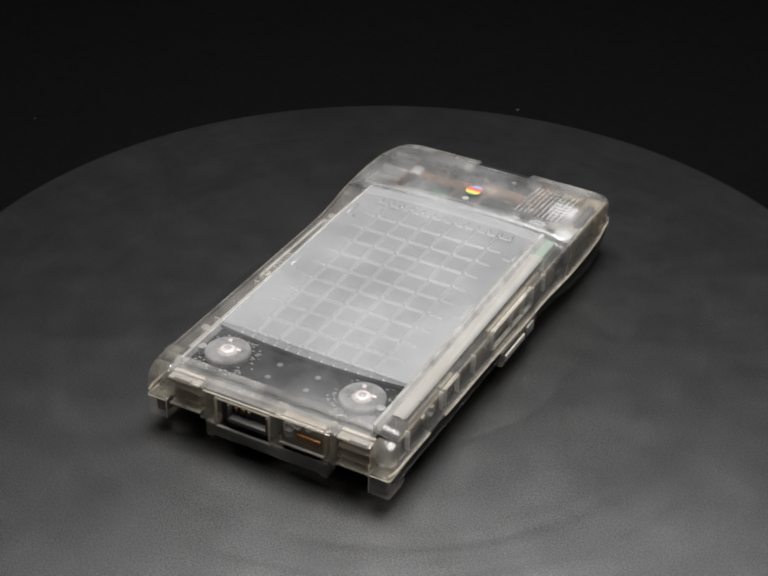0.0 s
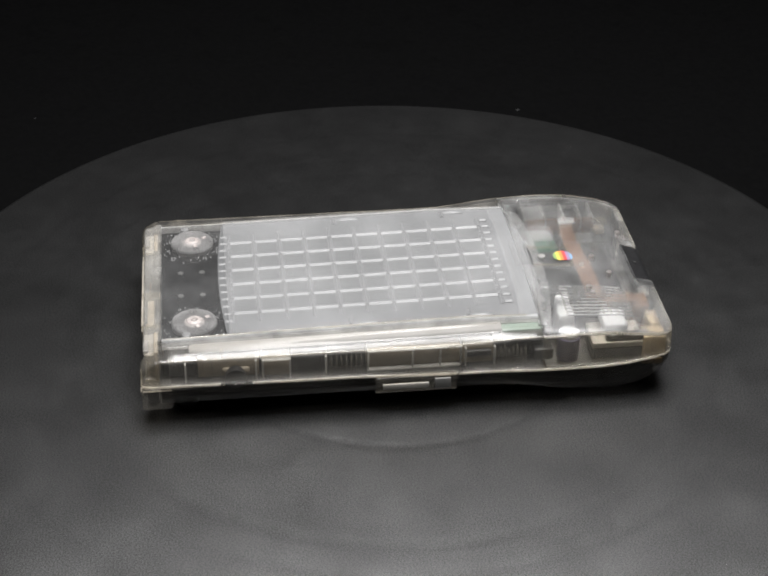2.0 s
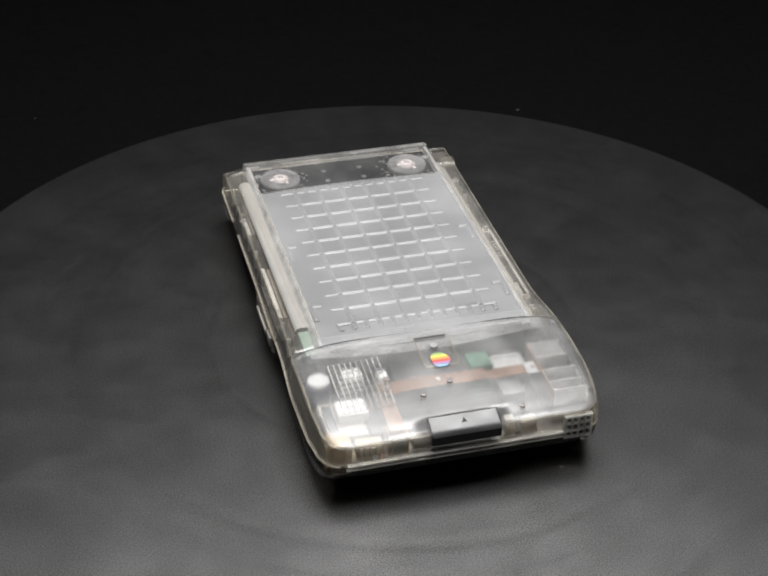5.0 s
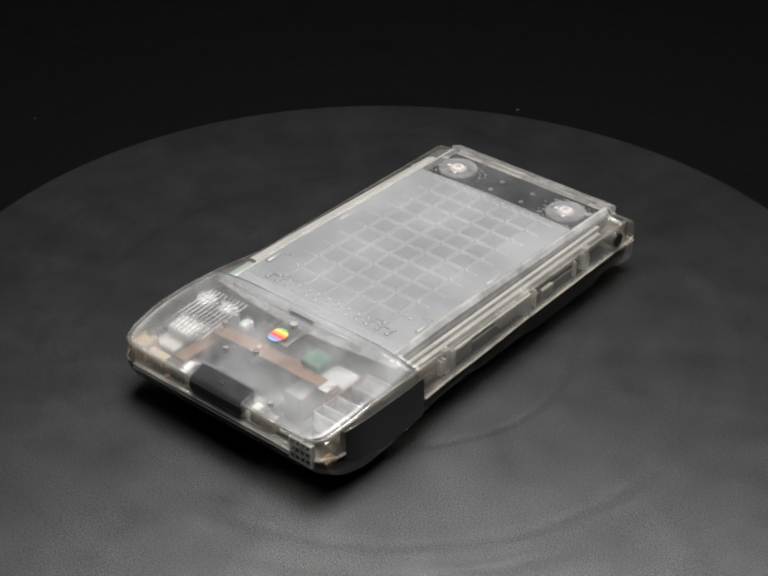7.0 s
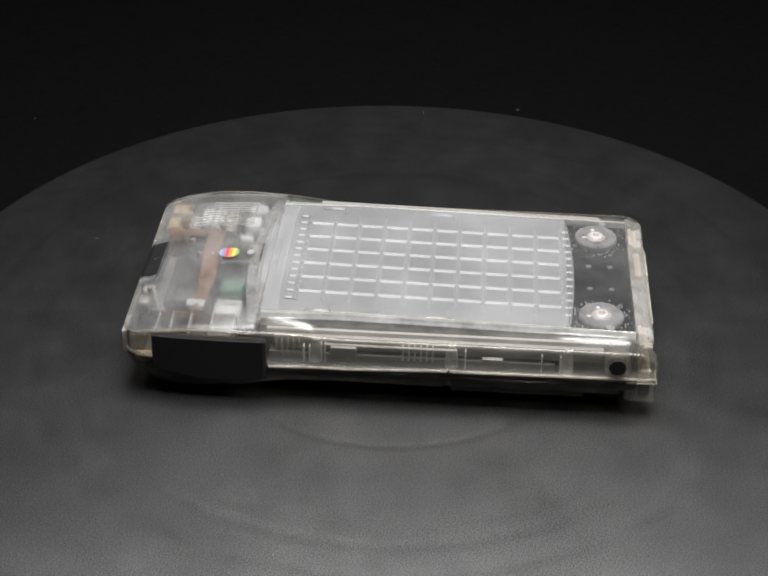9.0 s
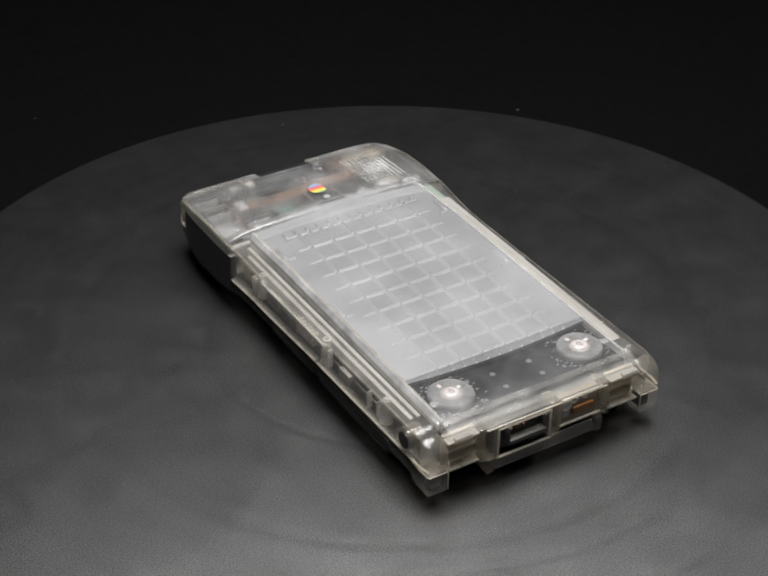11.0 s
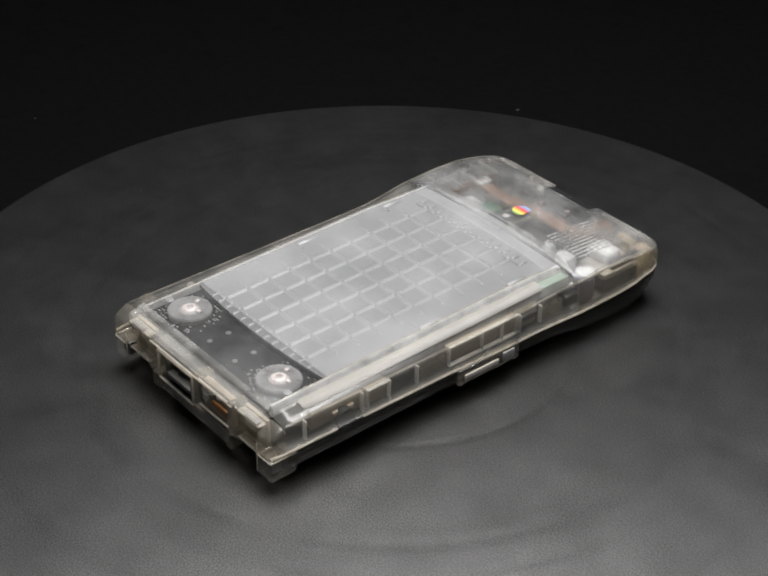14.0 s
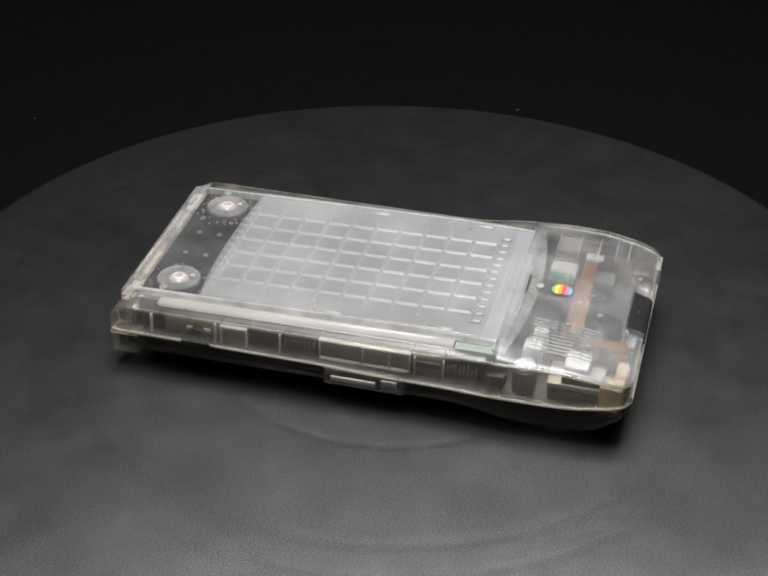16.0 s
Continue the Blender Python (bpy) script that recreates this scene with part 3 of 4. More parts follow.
# ---- front end: feet, slatted pockets, ports ----
def build_front():
    for s in (-1, 1):
        bm = B()
        box(bm, *sorted((s * 42.8, s * 51.8)), -102.6, -95.2, 15.6, 28.4, 1.7, 3)
        for v in bm.verts:
            if v.co.z > 0.020:
                v.co.z -= 0.0042 * max(0.0, (-0.0952 - v.co.y) / 0.0074) ** 1.6
        part("corner_block", bm, M_EDGE, device, "thick yellowish clear corner with a sloping top")
        bm = B()
        box(bm, *sorted((s * 43.2, s * 51.7)), -102.4, -91, 6.6, 15.0, 0.9)
        part("corner_foot", bm, M_SHELL, device)
        # cream bars added in place of the light gathered at the corner's edges
        for u0, u1, v0, v1, z0, z1 in ((43.6, 51.4, -102.75, -102.3, 15.1, 15.6), (51.3, 51.9, -102.0, -91.0, 15.1, 15.6), (43.1, 43.5, -102.7, -102.2, 7.4, 20.0)):
            bm = B()
            box(bm, *sorted((s * u0, s * u1)), v0, v1, z0, z1, 0.12)
            part("corner_glint", bm, M_CREAMLIP, device)
        bm = B()
        box(bm, *sorted((s * 44.6, s * 49.2)), -100.4, -96, 8, 14.2, 0.3)
        part("corner_pocket", bm, M_CHIP, device)
        bm = B()
        box(bm, *sorted((s * 29.2, s * 42.6)), -97.2, -95.6, 13.2, 26.8, 0.2)
        part("pocket_wall", bm, M_BEIGE, device)
        for z, d in ((25.2, 100.8), (20.6, 99.8), (16.6, 100.4), (13.4, 101.2)):
            bm = B()
            box(bm, *sorted((s * 29.2, s * 42.6)), -d, -95.8, z, z + 0.8, 0.2)
            part("slat", bm, M_CREAMLIP if z in (25.2, 13.4) else M_EDGE, device)
        bm = B()
        box(bm, *sorted((s * 26.9, s * 28.9)), -101.5, -95, 12.2, 26.6, 0.4)
        part("divider", bm, M_EDGE, device)
        bm = B()
        box(bm, *sorted((s * 22.6, s * 26.0)), -102.0, -94.5, 5.9, 12.4, 0.5)
        part("front_leg", bm, M_EDGE, device)
    for x0, x1, z0, z1 in ((-26.6, -21.4, 11.6, 26.0), (1.6, 6.4, 11.6, 27.0), (24.2, 26.8, 13.4, 27.0)):
        bm = B()
        box(bm, x0, x1, -101.7, -95, z0, z1, 0.4)
        part("port_post", bm, M_EDGE, device)
        bm = B()
        box(bm, x0 + 0.5, x1 - 0.5, -95, -94, z0, z1, 0.1)
        part("post_back", bm, M_BEIGE, device)
    for x0, x1, z0, z1 in ((-21.8, 2.0, 24.0, 24.8), (-21.8, 2.0, 11.4, 12.2), (-21.8, -21.1, 12.2, 24.0), (1.2, 1.9, 12.2, 24.0), (6.0, 24.6, 14.6, 15.5), (6.0, 24.6, 26.2, 27.0), (-26.6, 27.0, 25.6, 26.2)):
        bm = B()
        box(bm, x0, x1, -102.0, -101.1, z0 + 0.1, z1 - 0.1, 0.15)
        part("port_rail", bm, M_CREAMLIP, device)
    bm = B()
    box(bm, -26.2, 26.4, -101.2, -95, 25.4, 26.4, 0.3)
    part("port_roof", bm, M_SHELL, device)
    bm = B()
    box(bm, -21.0, 1.2, -98.4, -93.5, 12.4, 24.0, 0.3)
    block = part("connector", bm, M_BLACK, device, "black connector in the port")
    bm = B()
    box(bm, -16.2, 0.4, -101.6, -98.2, 15.2, 17.0, 0.3)
    part("tongue", bm, M_SMOKE, block)
    for x0, x1 in ((-16.6, -16.0), (-0.2, 0.4)):
        bm = B()
        box(bm, x0, x1, -101.4, -98.2, 15.2, 22.6, 0.15)
        part("guide", bm, M_SMOKE, block)
    for x, z, w in ((-14.8, 19.2, 1.2), (-12.0, 19.6, 1.8), (-9.4, 19.2, 1.4), (-3.4, 20.6, 0.7)):
        bm = B()
        box(bm, x, x + w, -99.4, -98.3, z, z + 1.8, 0.3)
        part("contact", bm, M_COPPER, block)
    bm = B()
    box(bm, 6.4, 24.2, -99.6, -97.0, 13.6, 26.2, 0.2)
    part("port_back", bm, M_BEIGE, device)
    bm = B()
    box(bm, 12.5, 22.4, -100.8, -99.4, 17.0, 20.2, 0.6)
    part("flex_tail", bm, M_AMBER, device, "amber flex cable end")
    for x, z, r in ((9.4, 22.6, 2.4), (12.8, 24.0, 1.7), (9.0, 19.4, 1.9), (17.4, 24.4, 1.5)):
        bm = B()
        bmesh.ops.create_icosphere(bm, subdivisions=2, radius=r * MM)
        for v in bm.verts:
            v.co = Vector((v.co.x + x * MM, v.co.y * 0.6 - 100.4 * MM, v.co.z + z * MM))
        part("glue_blob", bm, M_FROST, device)
    bm = B()
    box(bm, -21.6, 22.4, -101.2, -100.0, 6.2, 11.4, 0.3)
    part("front_skirt", bm, M_BAR, device)


build_front()


# ---- long sides ----
def build_sides():
    # stylus channel
    bm = B()
    rows = []
    for y in (-84, -82.5, -60, 0, 34.6):
        k = 0.7 if y == -84 else 1.0
        rows.append([(44.3 + 3.2 * k * math.cos(a), y, 28.4 + 0.018 * (y + 84) + 1.4 * k * math.sin(a)) for a in (2 * math.pi * i / 14 for i in range(14))])
    skin = loft(bm, rows, close=True)
    bm.faces.new(skin[0])
    bm.faces.new(list(reversed(skin[-1])))
    pen = part("stylus", bm, M_PEN, device, "cream plastic stylus lying in its channel")
    bm = B()
    box(bm, 41.0, 47.6, -72.2, -71.7, 26.0, 29.6, 0.1)
    part("stylus_band", bm, M_BEIGE, pen)
    bm = B()
    box(bm, 41.2, 46.8, 34.8, 51, 26.0, 30.6, 0.8)
    part("green_tape", bm, M_MINT, device, "pale green taped end of the channel")
    bm = B()
    box(bm, -45.0, -43.2, -84, 47, 25.6, 28.0, 0.4)
    part("edge_strip", bm, M_PEN, device, "thin cream strip beside the screen")
    # blocks seen through the clear walls
    def block(x0, x1, y0, y1, z0, z1, m, name="inner_block", label="", bev=0.35):
        bm = B()
        box(bm, x0, x1, y0, y1, z0, z1, bev)
        return part(name, bm, m, device, label)

    block(42, 48.3, -17.2, 18.6, 18.2, 26.6, M_BEIGE, label="beige block behind the clear wall")
    for y in (-17.2, -0.2, 10.4, 18.2):
        block(48.9, 50.6, y, y + 0.8, 18.2, 27, M_LIP, "window_bar")
    for z in (18.0, 26.4):
        block(48.9, 50.7, -17.2, 19, z, z + 0.8, M_LIP, "window_bar")
    block(42, 48, -57, -46.4, 17, 25.6, M_BEIGE)
    block(48.6, 50.4, -57, -46.4, 24.9, 25.7, M_LIP, "window_bar")
    for y in (-57.0, -46.8, -86.0, -59.6, -33.2, 20.2, 31.4):
        block(48.6, 50.5, y, y + 0.7, 17.6, 25.7, M_LIP, "window_bar", "", 0.12)
    block(42, 47, -46, -32, 17, 25.4, M_CHIP)
    block(42, 47.5, -81, -58, 17.4, 25.4, M_BEIGE)
    block(43, 48.6, -72, -61.5, 18.5, 21.6, M_BEIGE, bev=1.0)
    block(42, 47.5, 19.4, 31.6, 17, 26.4, M_BEIGE)
    block(47.6, 49.4, 20.4, 30.6, 21.0, 23.6, M_CHIP)
    for k in range(7):
        y = -31 + k * 1.9
        block(46.4, 50.2, y, y + 0.6, 18.4, 23.9, M_EDGE, "fin", bev=0.1)
    for k in range(8):
        y = 32.6 + k * 1.6
        block(46.2, 49.4, y, y + 0.6, 16.8, 22.0 + (k % 3), M_EDGE, "fin", bev=0.1)
    block(43, 49, 47.2, 55.2, 16.8, 22.2, M_BLACK, bev=1.2)
    # clear latch frame on the lower shell
    latch = block(50.2, 53.4, -14.2, 17.2, 9.2, 16.2, M_EDGE, "side_latch", "clear latch with beige insert")
    for y0, y1, z0, z1, m in ((-11.5, 6.2, 10.8, 13.4, M_CREAM), (8.4, 14.6, 10.4, 15.0, M_GREY)):
        bm = B()
        box(bm, 53.0, 53.9, y0, y1, z0, z1, 0.3)
        part("insert", bm, m, latch)
    # a black disc is added here to darken the open thumb notch
    bm = B()
    tube(bm, -67, 18.0, 46, 50.6, 4.2, 4.2, 24, "x")
    part("notch_shade", bm, M_BLACK, device, "black disc added for the dark of the thumb notch")
    # left side
    bm = B()
    rows = []
    for y in (46.4, 47.5, 60, 72, 80, 88, 90.4):
        h, z1 = curve_at(y, HALF), curve_at(y, [(46, 9.9), (70, 9.3), (91, 12.8)])
        ztop = curve_at(y, [(46, 27.0), (91, 27.4)])
        e = 0.8 if y in (46.4, 90.4) else 0.0
        rows.append([(-h + 3, y, z1 + e), (-h - 0.5 + e, y, z1 + e), (-h - 0.7 + e, y, (z1 + ztop) / 2), (-h - 0.3 + e, y, ztop - e), (-h + 3, y, ztop - e)])
    skin = loft(bm, rows, close=True)
    bm.faces.new(skin[0])
    bm.faces.new(list(reversed(skin[-1])))
    part("side_door", bm, M_BLACK, device, "solid black plastic side door")
    bm = B()
    tube(bm, -87.2, 22.6, -52.5, -46, 5.0, 5.0, 32, "x")
    jack = part("jack_collar", bm, M_EDGE, device, "clear collar round the jack")
    bm = B()
    tube(bm, -87.2, 22.6, -52.6, -47, 3.2, 3.0, 24, "x")
    part("socket", bm, M_BLACK, jack, "black jack socket")
    for y in (-68.4, -24.5, 27.5):
        bm = B()
        lathe(bm, -47.9, y, [(2.6, 16.5), (2.4, 22), (1.8, 24.5), (1.7, 26.6), (0.2, 26.8)], 16)
        post = part("screw_post", bm, M_LIP, device, "frosted screw post")
        bm = B()
        lathe(bm, -47.9, y, [(1.1, 26.4), (1.1, 27.2), (0.2, 27.3)], 12)
        part("screw", bm, M_STEEL, post)
    for k in range(6):
        y = -17.6 + k * 2.3
        block(-50.7, -47.6, y, y + 0.7, 19.6, 25.4, M_BOSS, "fin", bev=0.1)
    for k in range(5):
        y = 33.5 + k * 2.2
        block(-50.7, -47.6, y, y + 0.7, 20.0, 26.0, M_EDGE, "fin", bev=0.1)
    block(-47.4, -42, -64, 46, 14, 19.0, M_SMOKE, label="dark rail inside the clear wall")
    for y0, y1, z0, z1 in ((-66, -59, 17.2, 24.6), (-30, -26.4, 17.2, 25.2), (23.6, 25.0, 17.2, 25.4), (29.6, 31.8, 17.2, 24.0)):
        block(-50.6, -48.4, y0, y0 + 0.6, z0, z1, M_LIP, "window_bar", "", 0.12)
        block(-50.6, -48.4, y1, y1 + 0.6, z0, z1, M_LIP, "window_bar", "", 0.12)
    block(-50.6, -49.6, -26, 24, 25.0, 25.6, M_LIP, "window_bar", "", 0.12)
    block(-49.6, -47.6, 12, 22, 17.4, 23.4, M_GREY, bev=0.4)
    block(-49.6, -47.6, -44, -36, 17.4, 21.4, M_GREY, bev=0.4)
    block(-46.8, -42, -82, 44, 20.4, 26.2, M_GREY)
    block(-52.0, -49.6, -75.4, -24.6, 7.8, 13.6, M_LOWER, "side_rail", "clear rail along the lower shell", 0.5)
    block(-52.2, -50.6, -22, 12, 9.4, 14.4, M_LOWER, "side_rail", "", 0.4)


build_sides()


# ---- head: circuitry under the hazy cover ----
def build_head():
    def block(x0, x1, y0, y1, z0, z1, m, name="component", label="", bev=0.3, parent=device):
        bm = B()
        box(bm, x0, x1, y0, y1, z0, z1, bev)
        return part(name, bm, m, parent, label)

    bm = B()
    lathe(bm, 44.6, 61.6, [(4.2, 15), (4.4, 15.6), (4.4, 24.9), (4.0, 25.4)], 28)
    can = part("capacitor", bm, M_VIOLET, device, "violet-sleeved round capacitor with a white top")
    bm = B()
    lathe(bm, 44.6, 61.6, [(3.9, 25.3), (4.0, 26.6), (3.2, 27.1), (0.2, 27.2)], 28)
    part("cap_top", bm, M_WHITE, can)
    block(28.0, 36.4, 58.8, 66.2, 15, 28.6, M_WHITE, label="white plastic component", bev=2.2)
    block(18.8, 23.4, 60.8, 66.8, 15, 27.0, M_WHITE, bev=1.4)
    block(31.0, 43.2, 75.6, 85.6, 22.6, 27.6, M_WHITE, label="white battery contact cover", bev=2.0)
    block(33, 47.6, 70.6, 91, 19.8, 22.4, M_CREAM, bev=0.5)
    block(33.6, 47.4, 71, 90.6, 15, 19.6, M_CHIP)
    block(43.8, 47.0, 76, 92.6, 22.6, 25.4, M_CHIP)
    block(-34.4, -21.0, 58.6, 70.6, 15, 25.0, M_TAPE, label="soft white component block", bev=2.4)
    block(-20.4, -11.8, 60.0, 69.0, 15, 27.6, M_GREEN, label="green daughter board", bev=0.4)
    block(-27.6, -18.8, 72.6, 86.0, 15, 26.2, M_SMOKE, label="dark boxed component", bev=0.6)
    block(-12, 17, 57.5, 69.5, 15, 26.0, M_CHIP, label="dark chip package", bev=0.4)
    block(-17, 18, 81, 93, 15, 19, M_CHIP, bev=0.6)
    block(20, 27.6, 91, 98, 15, 24.8, M_COPPER, bev=0.5)
    block(41.0, 49.0, 90.4, 99.2, 12.0, 25.0, M_TAN, bev=0.8)
    block(30, 39.5, 95, 99.2, 18.6, 24.0, M_TAN, bev=0.4)
    for k in range(4):
        block(31 + k * 2.1, 32.2 + k * 2.1, 99.0, 99.8, 19.2, 23.0, M_CREAM, "pin", bev=0.1)
    block(22, 26.5, 96, 100, 18.4, 24.4, M_CHIP, bev=0.3)
    block(33, 47, 90, 98.6, 13.4, 16.6, M_BEIGE, bev=0.5)
    block(-20, 28, 92, 98.4, 13.6, 16.4, M_GREY, bev=0.5)
    block(28.6, 31.0, 94, 99.6, 13.4, 17.0, M_COPPER, bev=0.3)
    block(4, 19, 96.0, 99.8, 18.8, 24.0, M_GREY, bev=0.4)
    block(-19, -15.4, 95.6, 100.2, 18.8, 25.0, M_CREAM, bev=0.4)
    block(-27.0, -21.2, 96.4, 100.6, 18.8, 24.4, M_STEEL, bev=0.4)
    # copper-brown flex cable snaking across
    bm = B()
    rows = []
    for k in range(33):
        x = 26 - 62 * k / 32
        z = 29.4 + 0.5 * math.sin(x * 0.16) - (1.2 if x < -16 else 0)
        y = 75.6 + 0.5 * math.sin(x * 0.11)
        w = 3.3 if x > -16 else 2.7
        rows.append([(x, y - w, z), (x, y + w, z), (x, y + w, z - 0.25), (x, y - w, z - 0.25)])
    skin = loft(bm, rows, close=True)
    bm.faces.new(skin[0])
    bm.faces.new(list(reversed(skin[-1])))
    flex = part("flex_cable", bm, M_COPPER, device, "brown copper flex cable")
    bm = B()
    box(bm, 21.0, 26.6, 76, 97, 26.4, 26.7, 0.05)
    part("branch", bm, M_COPPER, flex)
    for x, y in ((22.5, 75.6), (-33.4, 75.8), (3.0, 75.4)):
        bm = B()
        lathe(bm, x, y, [(1.1, 28.0), (1.0, 30.0), (0.2, 30.2)], 14)
        part("solder_point", bm, M_STEEL, flex)
    bm = B()
    box(bm, -34.6, -30.2, 73.0, 80.0, 28.9, 29.5, 0.2)
    part("fold", bm, M_TAPE, flex, "white folded cable end")
    # slatted pocket beside the flex
    block(-51, -36.6, 59.4, 90.4, 15, 20.0, M_SMOKE, label="smoky pocket floor")
    for y in (60.0, 68.8, 77.0, 84.2, 89.4):
        block(-49.8, -36.6, y - 0.35, y + 0.35, 20, min(27.6, curve_at(y, SHOULDER) - 0.6), M_LIP, "pocket_slat", "", 0.12)
    for x in (-50.6, -36.9):
        block(x - 0.3, x + 0.3, 59.6, 89.8, 20, 26.0 if x < -40 else 27.6, M_COPPER if x > -40 else M_LIP, "pocket_slat", "", 0.12)
    block(-49.6, -37.4, 60.6, 68.4, 20, 26.6, M_FROST, "pocket_pane", "", 0.2)
    block(-49.6, -37.4, 77.4, 83.8, 20, 25.0, M_LOWER, "pocket_pane", "", 0.2)
    # speaker grille: long moulded bars with short bridges between them, following the cover
    ys = [61.4 + 1.45 * k for k in range(19)]
    for i in range(10):
        x = 22.4 + i * 2.08
        bm = B()
        rows = []
        for y in ys:
            z = cover_z(x, y)
            rows.append([(x - 0.3, y, z - 0.15), (x - 0.22, y, z + 0.28), (x + 0.22, y, z + 0.28), (x + 0.3, y, z - 0.15)])
        skin = loft(bm, rows, close=True)
        bm.faces.new(skin[0])
        bm.faces.new(list(reversed(skin[-1])))
        part("grille_bar", bm, M_FROST, device)
        if i < 9:
            for y in ys[::2]:
                bm = B()
                z = cover_z(x + 1.04, y)
                box(bm, x + 0.32, x + 1.76, y - 0.42, y + 0.42, z - 0.15, z + 0.2)
                part("grille_bridge", bm, M_SHELL, device)
    # badge with the striped emblem
    bm = B()
    for x0, x1, y0, y1 in ((-6.9, -6.3, 54.0, 71), (6.1, 6.7, 54.0, 71), (-6.3, 6.1, 70.4, 71)):
        box(bm, x0, x1, y0, y1, 31.8, 32.75, 0.1)
    for v in bm.verts:
        v.co.z += (cover_z(0, v.co.y / MM) - 32.5) * MM
    badge = part("badge_frame", bm, M_EDGE, device, "clear badge frame with a rainbow-striped emblem")
    bm = B()
    box(bm, -5.8, 6.2, 54.2, 54.8, 31.6, 33.9, 0.1)
    part("slot", bm, M_BLACK, badge, "thin black slot")
    bm = B()
    box(bm, -6.2, 6.0, 56.0, 70.2, 30.6, 31.0, 0.1)
    part("backing", bm, M_CHIP, badge)

    def printed(loop, m, label):
        """A thin printed patch on the cover, from its outline."""
        bm = B()
        lo = [bm.verts.new(Vector((x, y, cover_z(0, y) - 0.05)) * MM) for x, y in loop]
        hi = [bm.verts.new(v.co + Vector((0, 0, 0.25 * MM))) for v in lo]
        bm.faces.new(list(reversed(lo)))
        bm.faces.new(hi)
        for i in range(len(lo)):
            bm.faces.new((lo[i], lo[(i + 1) % len(lo)], hi[(i + 1) % len(lo)], hi[i]))
        part("stripe", bm, m, badge, label)

    for k, m in enumerate(M_STRIPE):
        y0, y1 = 64.0 + k * 1.32, 64.0 + (k + 1) * 1.32
        pts = []
        for y in [y0 + (y1 - y0) * i / 6 for i in range(7)]:
            q = (y - 67.96) / 4.1
            pts.append((3.5 * math.sqrt(max(0.05, 1 - abs(q) ** 2.6)), y))
        sway = (0.3, 0.15, -0.1, -0.2, 0.1, 0.2)[k]
        printed([(x * 0.95 + sway, y) for x, y in pts] + [(-x + sway, y) for x, y in reversed(pts)], m, STRIPES[k][0] + " stripe")
    bm = B()
    lathe(bm, 0, 59.2, [(1.6, 32.2), (1.5, 33.3), (0.2, 33.4)], 20)
    part("stud", bm, M_GREY, badge)
    for x, y in ((0, 80.0), (-22.4, 96.4), (11.2, 84.7), (22.0, 74.0)):
        bm = B()
        z = cover_z(x, y)
        lathe(bm, x, y, [(1.1, z - 2), (1.1, z + 0.4), (0.2, z + 0.5)], 14)
        part("screw", bm, M_STEEL, device)
    # black release latch on the end
    bm = B()
    rows = []
    for x in (-13.0, -12.6, 12.6, 13.0):
        e = 0.4 if abs(x) > 12.8 else 0.0
        rows.append([(x, 94.8 + e, 23.4), (x, 94.8 + e, 28.4 - e), (x, 95.4, 28.6 - e), (x, 100.6 - e, 26.8 - e), (x, 102.0 - e, 26.0 - e), (x, 102.8 - e, 25.0), (x, 102.8 - e, 21.6 + e), (x, 96, 21.6 + e)])
    skin = loft(bm, rows, close=True)
    bm.faces.new(skin[0])
    bm.faces.new(list(reversed(skin[-1])))
    latch = part("release_latch", bm, M_BLACK, device, "black release latch with a small triangle mark")
    bm = B()
    tri = [bm.verts.new(Vector(p) * MM) for p in ((-0.9, 99.0, 27.45), (0.9, 99.0, 27.45), (0, 97.2, 28.05))]
    tri2 = [bm.verts.new(v.co + Vector((0, 0, 0.0002))) for v in tri]
    bm.faces.new(tri2)
    for i in range(3):
        bm.faces.new((tri[i], tri[(i + 1) % 3], tri2[(i + 1) % 3], tri2[i]))
    part("triangle_mark", bm, M_RUBBER, latch)
    # little grid plate on the corner of the end face
    x0, x1, z0, z1, y0, y1 = -47.0, -37.2, 15.6, 24.6, 101.0, 102.9
    xs = [x0 + (x1 - x0) * k / 4 for k in range(5)]
    zs = [z0 + (z1 - z0) * k / 3 for k in range(4)]
    bm = B()
    box(bm, x0, x1, 100.4, 101.6, z0, z1, 0.2)
    grid = part("port_grid", bm, M_CHIP, device, "small pale grid over the end port")
    for x in xs:
        bm = B()
        box(bm, x - 0.45, x + 0.45, y0, y1, z0 - 0.45, z1 + 0.45, 0.1, 1)
        part("grid_bar", bm, M_LIP, grid)
    for z in zs:
        bm = B()
        box(bm, x0 - 0.45, x1 + 0.45, y0, y1 - 0.05, z - 0.45, z + 0.45, 0.1, 1)
        part("grid_bar", bm, M_LIP, grid)


build_head()


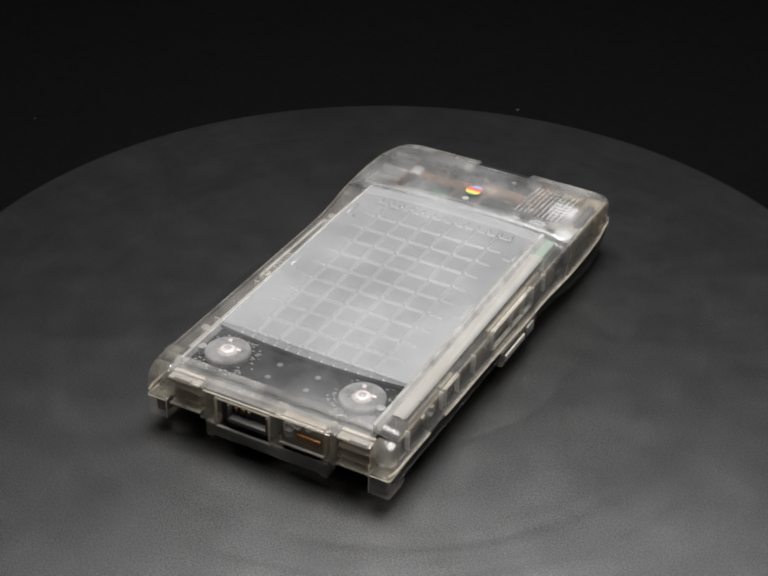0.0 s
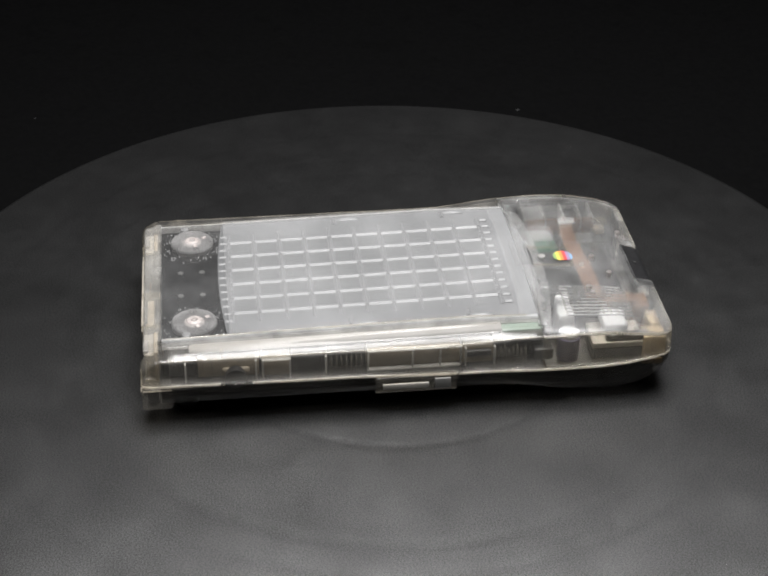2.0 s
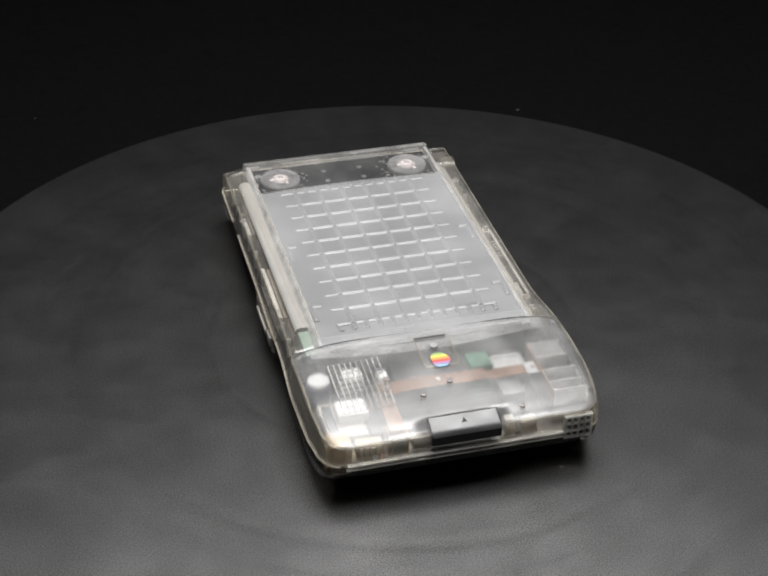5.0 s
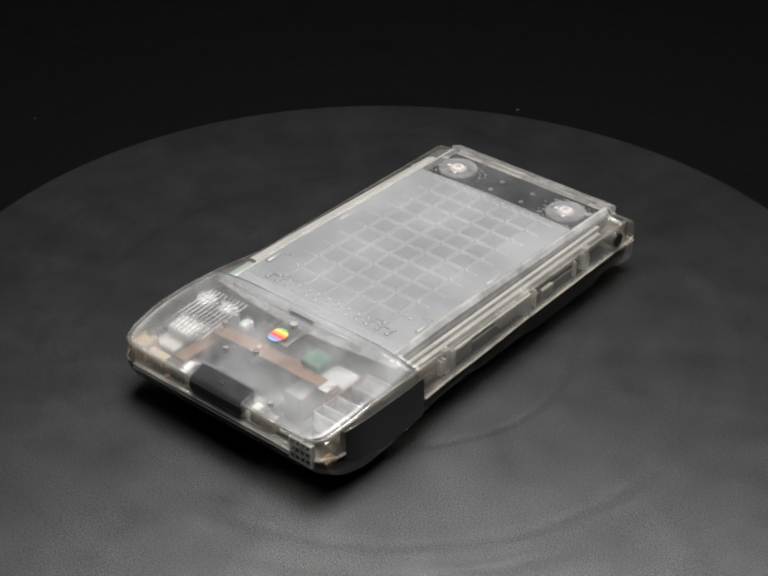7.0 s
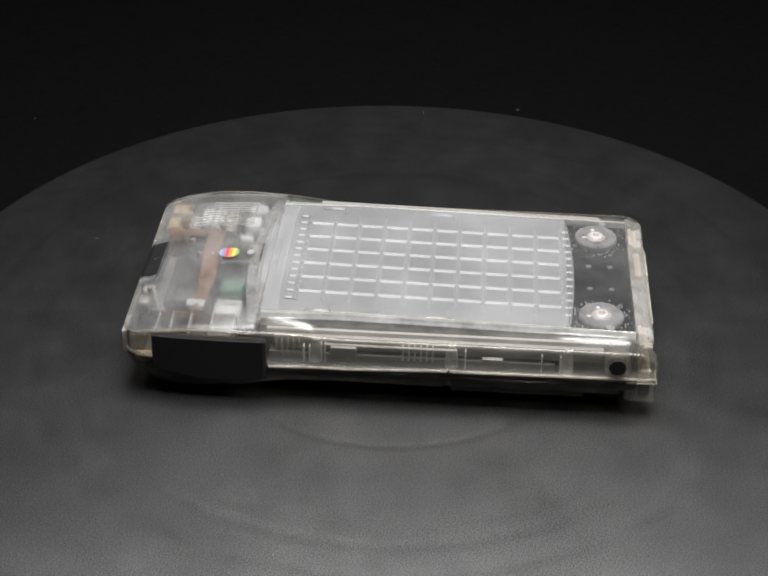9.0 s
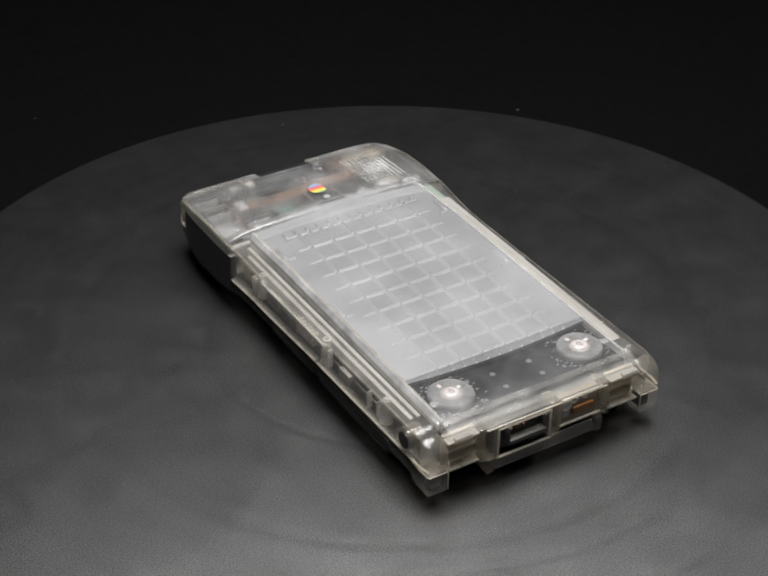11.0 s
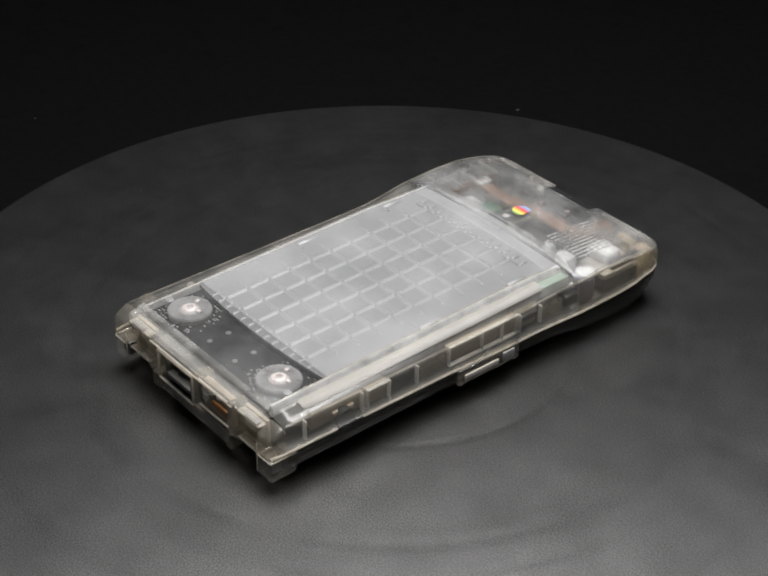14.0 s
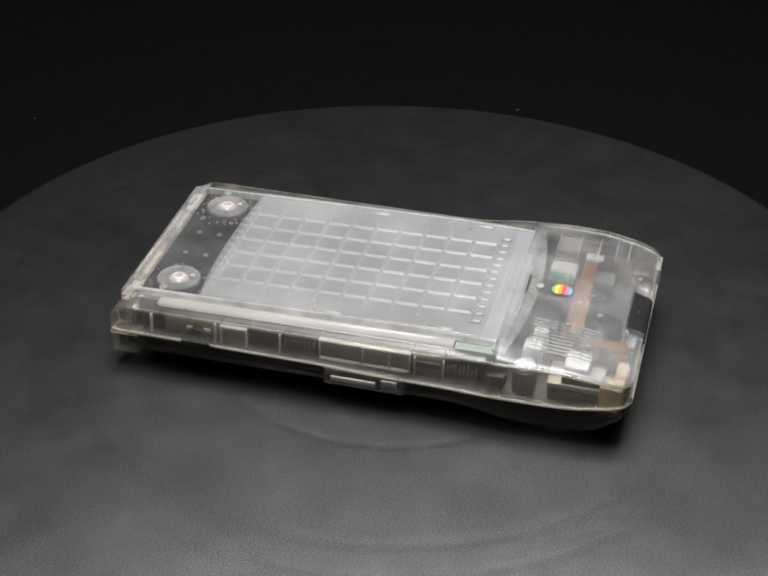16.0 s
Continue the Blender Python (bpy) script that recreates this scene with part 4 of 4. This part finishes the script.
def build_end_corners():
    """Thick clear corners beside the end wall, with a darker pocket behind."""
    for s, y0 in ((-1, 91.6), (1, 93.0)):
        bm = B()
        box(bm, *sorted((s * 47.4, s * 51.2)), y0, 99.2, 19.2, 26.0, 0.8)
        part("end_corner", bm, M_EDGE, device, "thick clear corner block")
        bm = B()
        box(bm, *sorted((s * 46.2, s * 50.4)), y0, 98.0, 13.0, 15.6, 0.5)
        part("corner_tray", bm, M_TAN, device)


build_end_corners()


def build_feet():
    for x, y, top in ((-38, -86, 9.4), (38, -86, 9.4), (-36, 76, 4.2), (36, 76, 4.2)):
        bm = B()
        lathe(bm, x, y, [(4.2, 0.0), (4.6, 0.6), (4.6, top), (4.0, top + 0.3)], 20)
        part("rubber_foot", bm, M_RUBBER, device, "black rubber foot")


build_feet()


# ---- specks of dust on the table cloth and disc ----
def build_dust():
    rnd = random.Random(11)
    bm = B()
    for _ in range(22):
        a, r = rnd.uniform(0, 6.283), 196 * math.sqrt(rnd.uniform(0.15, 1))
        w = rnd.uniform(0.06, 0.13)
        x, y = r * math.cos(a), r * math.sin(a)
        if abs(x) < 58 and abs(y) < 108:
            continue
        box(bm, x - w, x + w, y - w * 0.7, y + w * 0.7, 0, w)
    part("dust", bm, M_DUST, turntable, "pale dust specks")["kind"] = "stuff"
    for x, y, w in ((-200.6, 241.7, 0.9), (66.9, 262.0, 1.4)):
        bm = B()
        bmesh.ops.create_icosphere(bm, subdivisions=1, radius=w * MM)
        for v in bm.verts:
            v.co = Vector((v.co.x * rnd.uniform(0.7, 1.3) + x * MM, v.co.y + y * MM, v.co.z * 0.4 - 31.7 * MM))
        tagged(new("lint_speck", finish(bm, "lint_speck", M_BLACK)), "tiny grey lint speck on the black cloth", "lint", "lint on the cloth")


build_dust()


# ---- what moves: disc and computer turn together ----
def motions():
    disc_rows, rows = [], []
    for k in range(33):
        t = k * 0.5
        a = TURN_START + TURN_RATE * t
        off = Vector((1.7 * MM, 0, 0))
        off.rotate(Euler((0, 0, radians(a))))
        rows.append((t, pose(off.x, off.y, 0.00005, 0, 0, a)))
        disc_rows.append((t, pose(-0.0009, 0, 0, 0, 0, a)))
    walk(turntable, disc_rows)
    walk(device, rows)


motions()
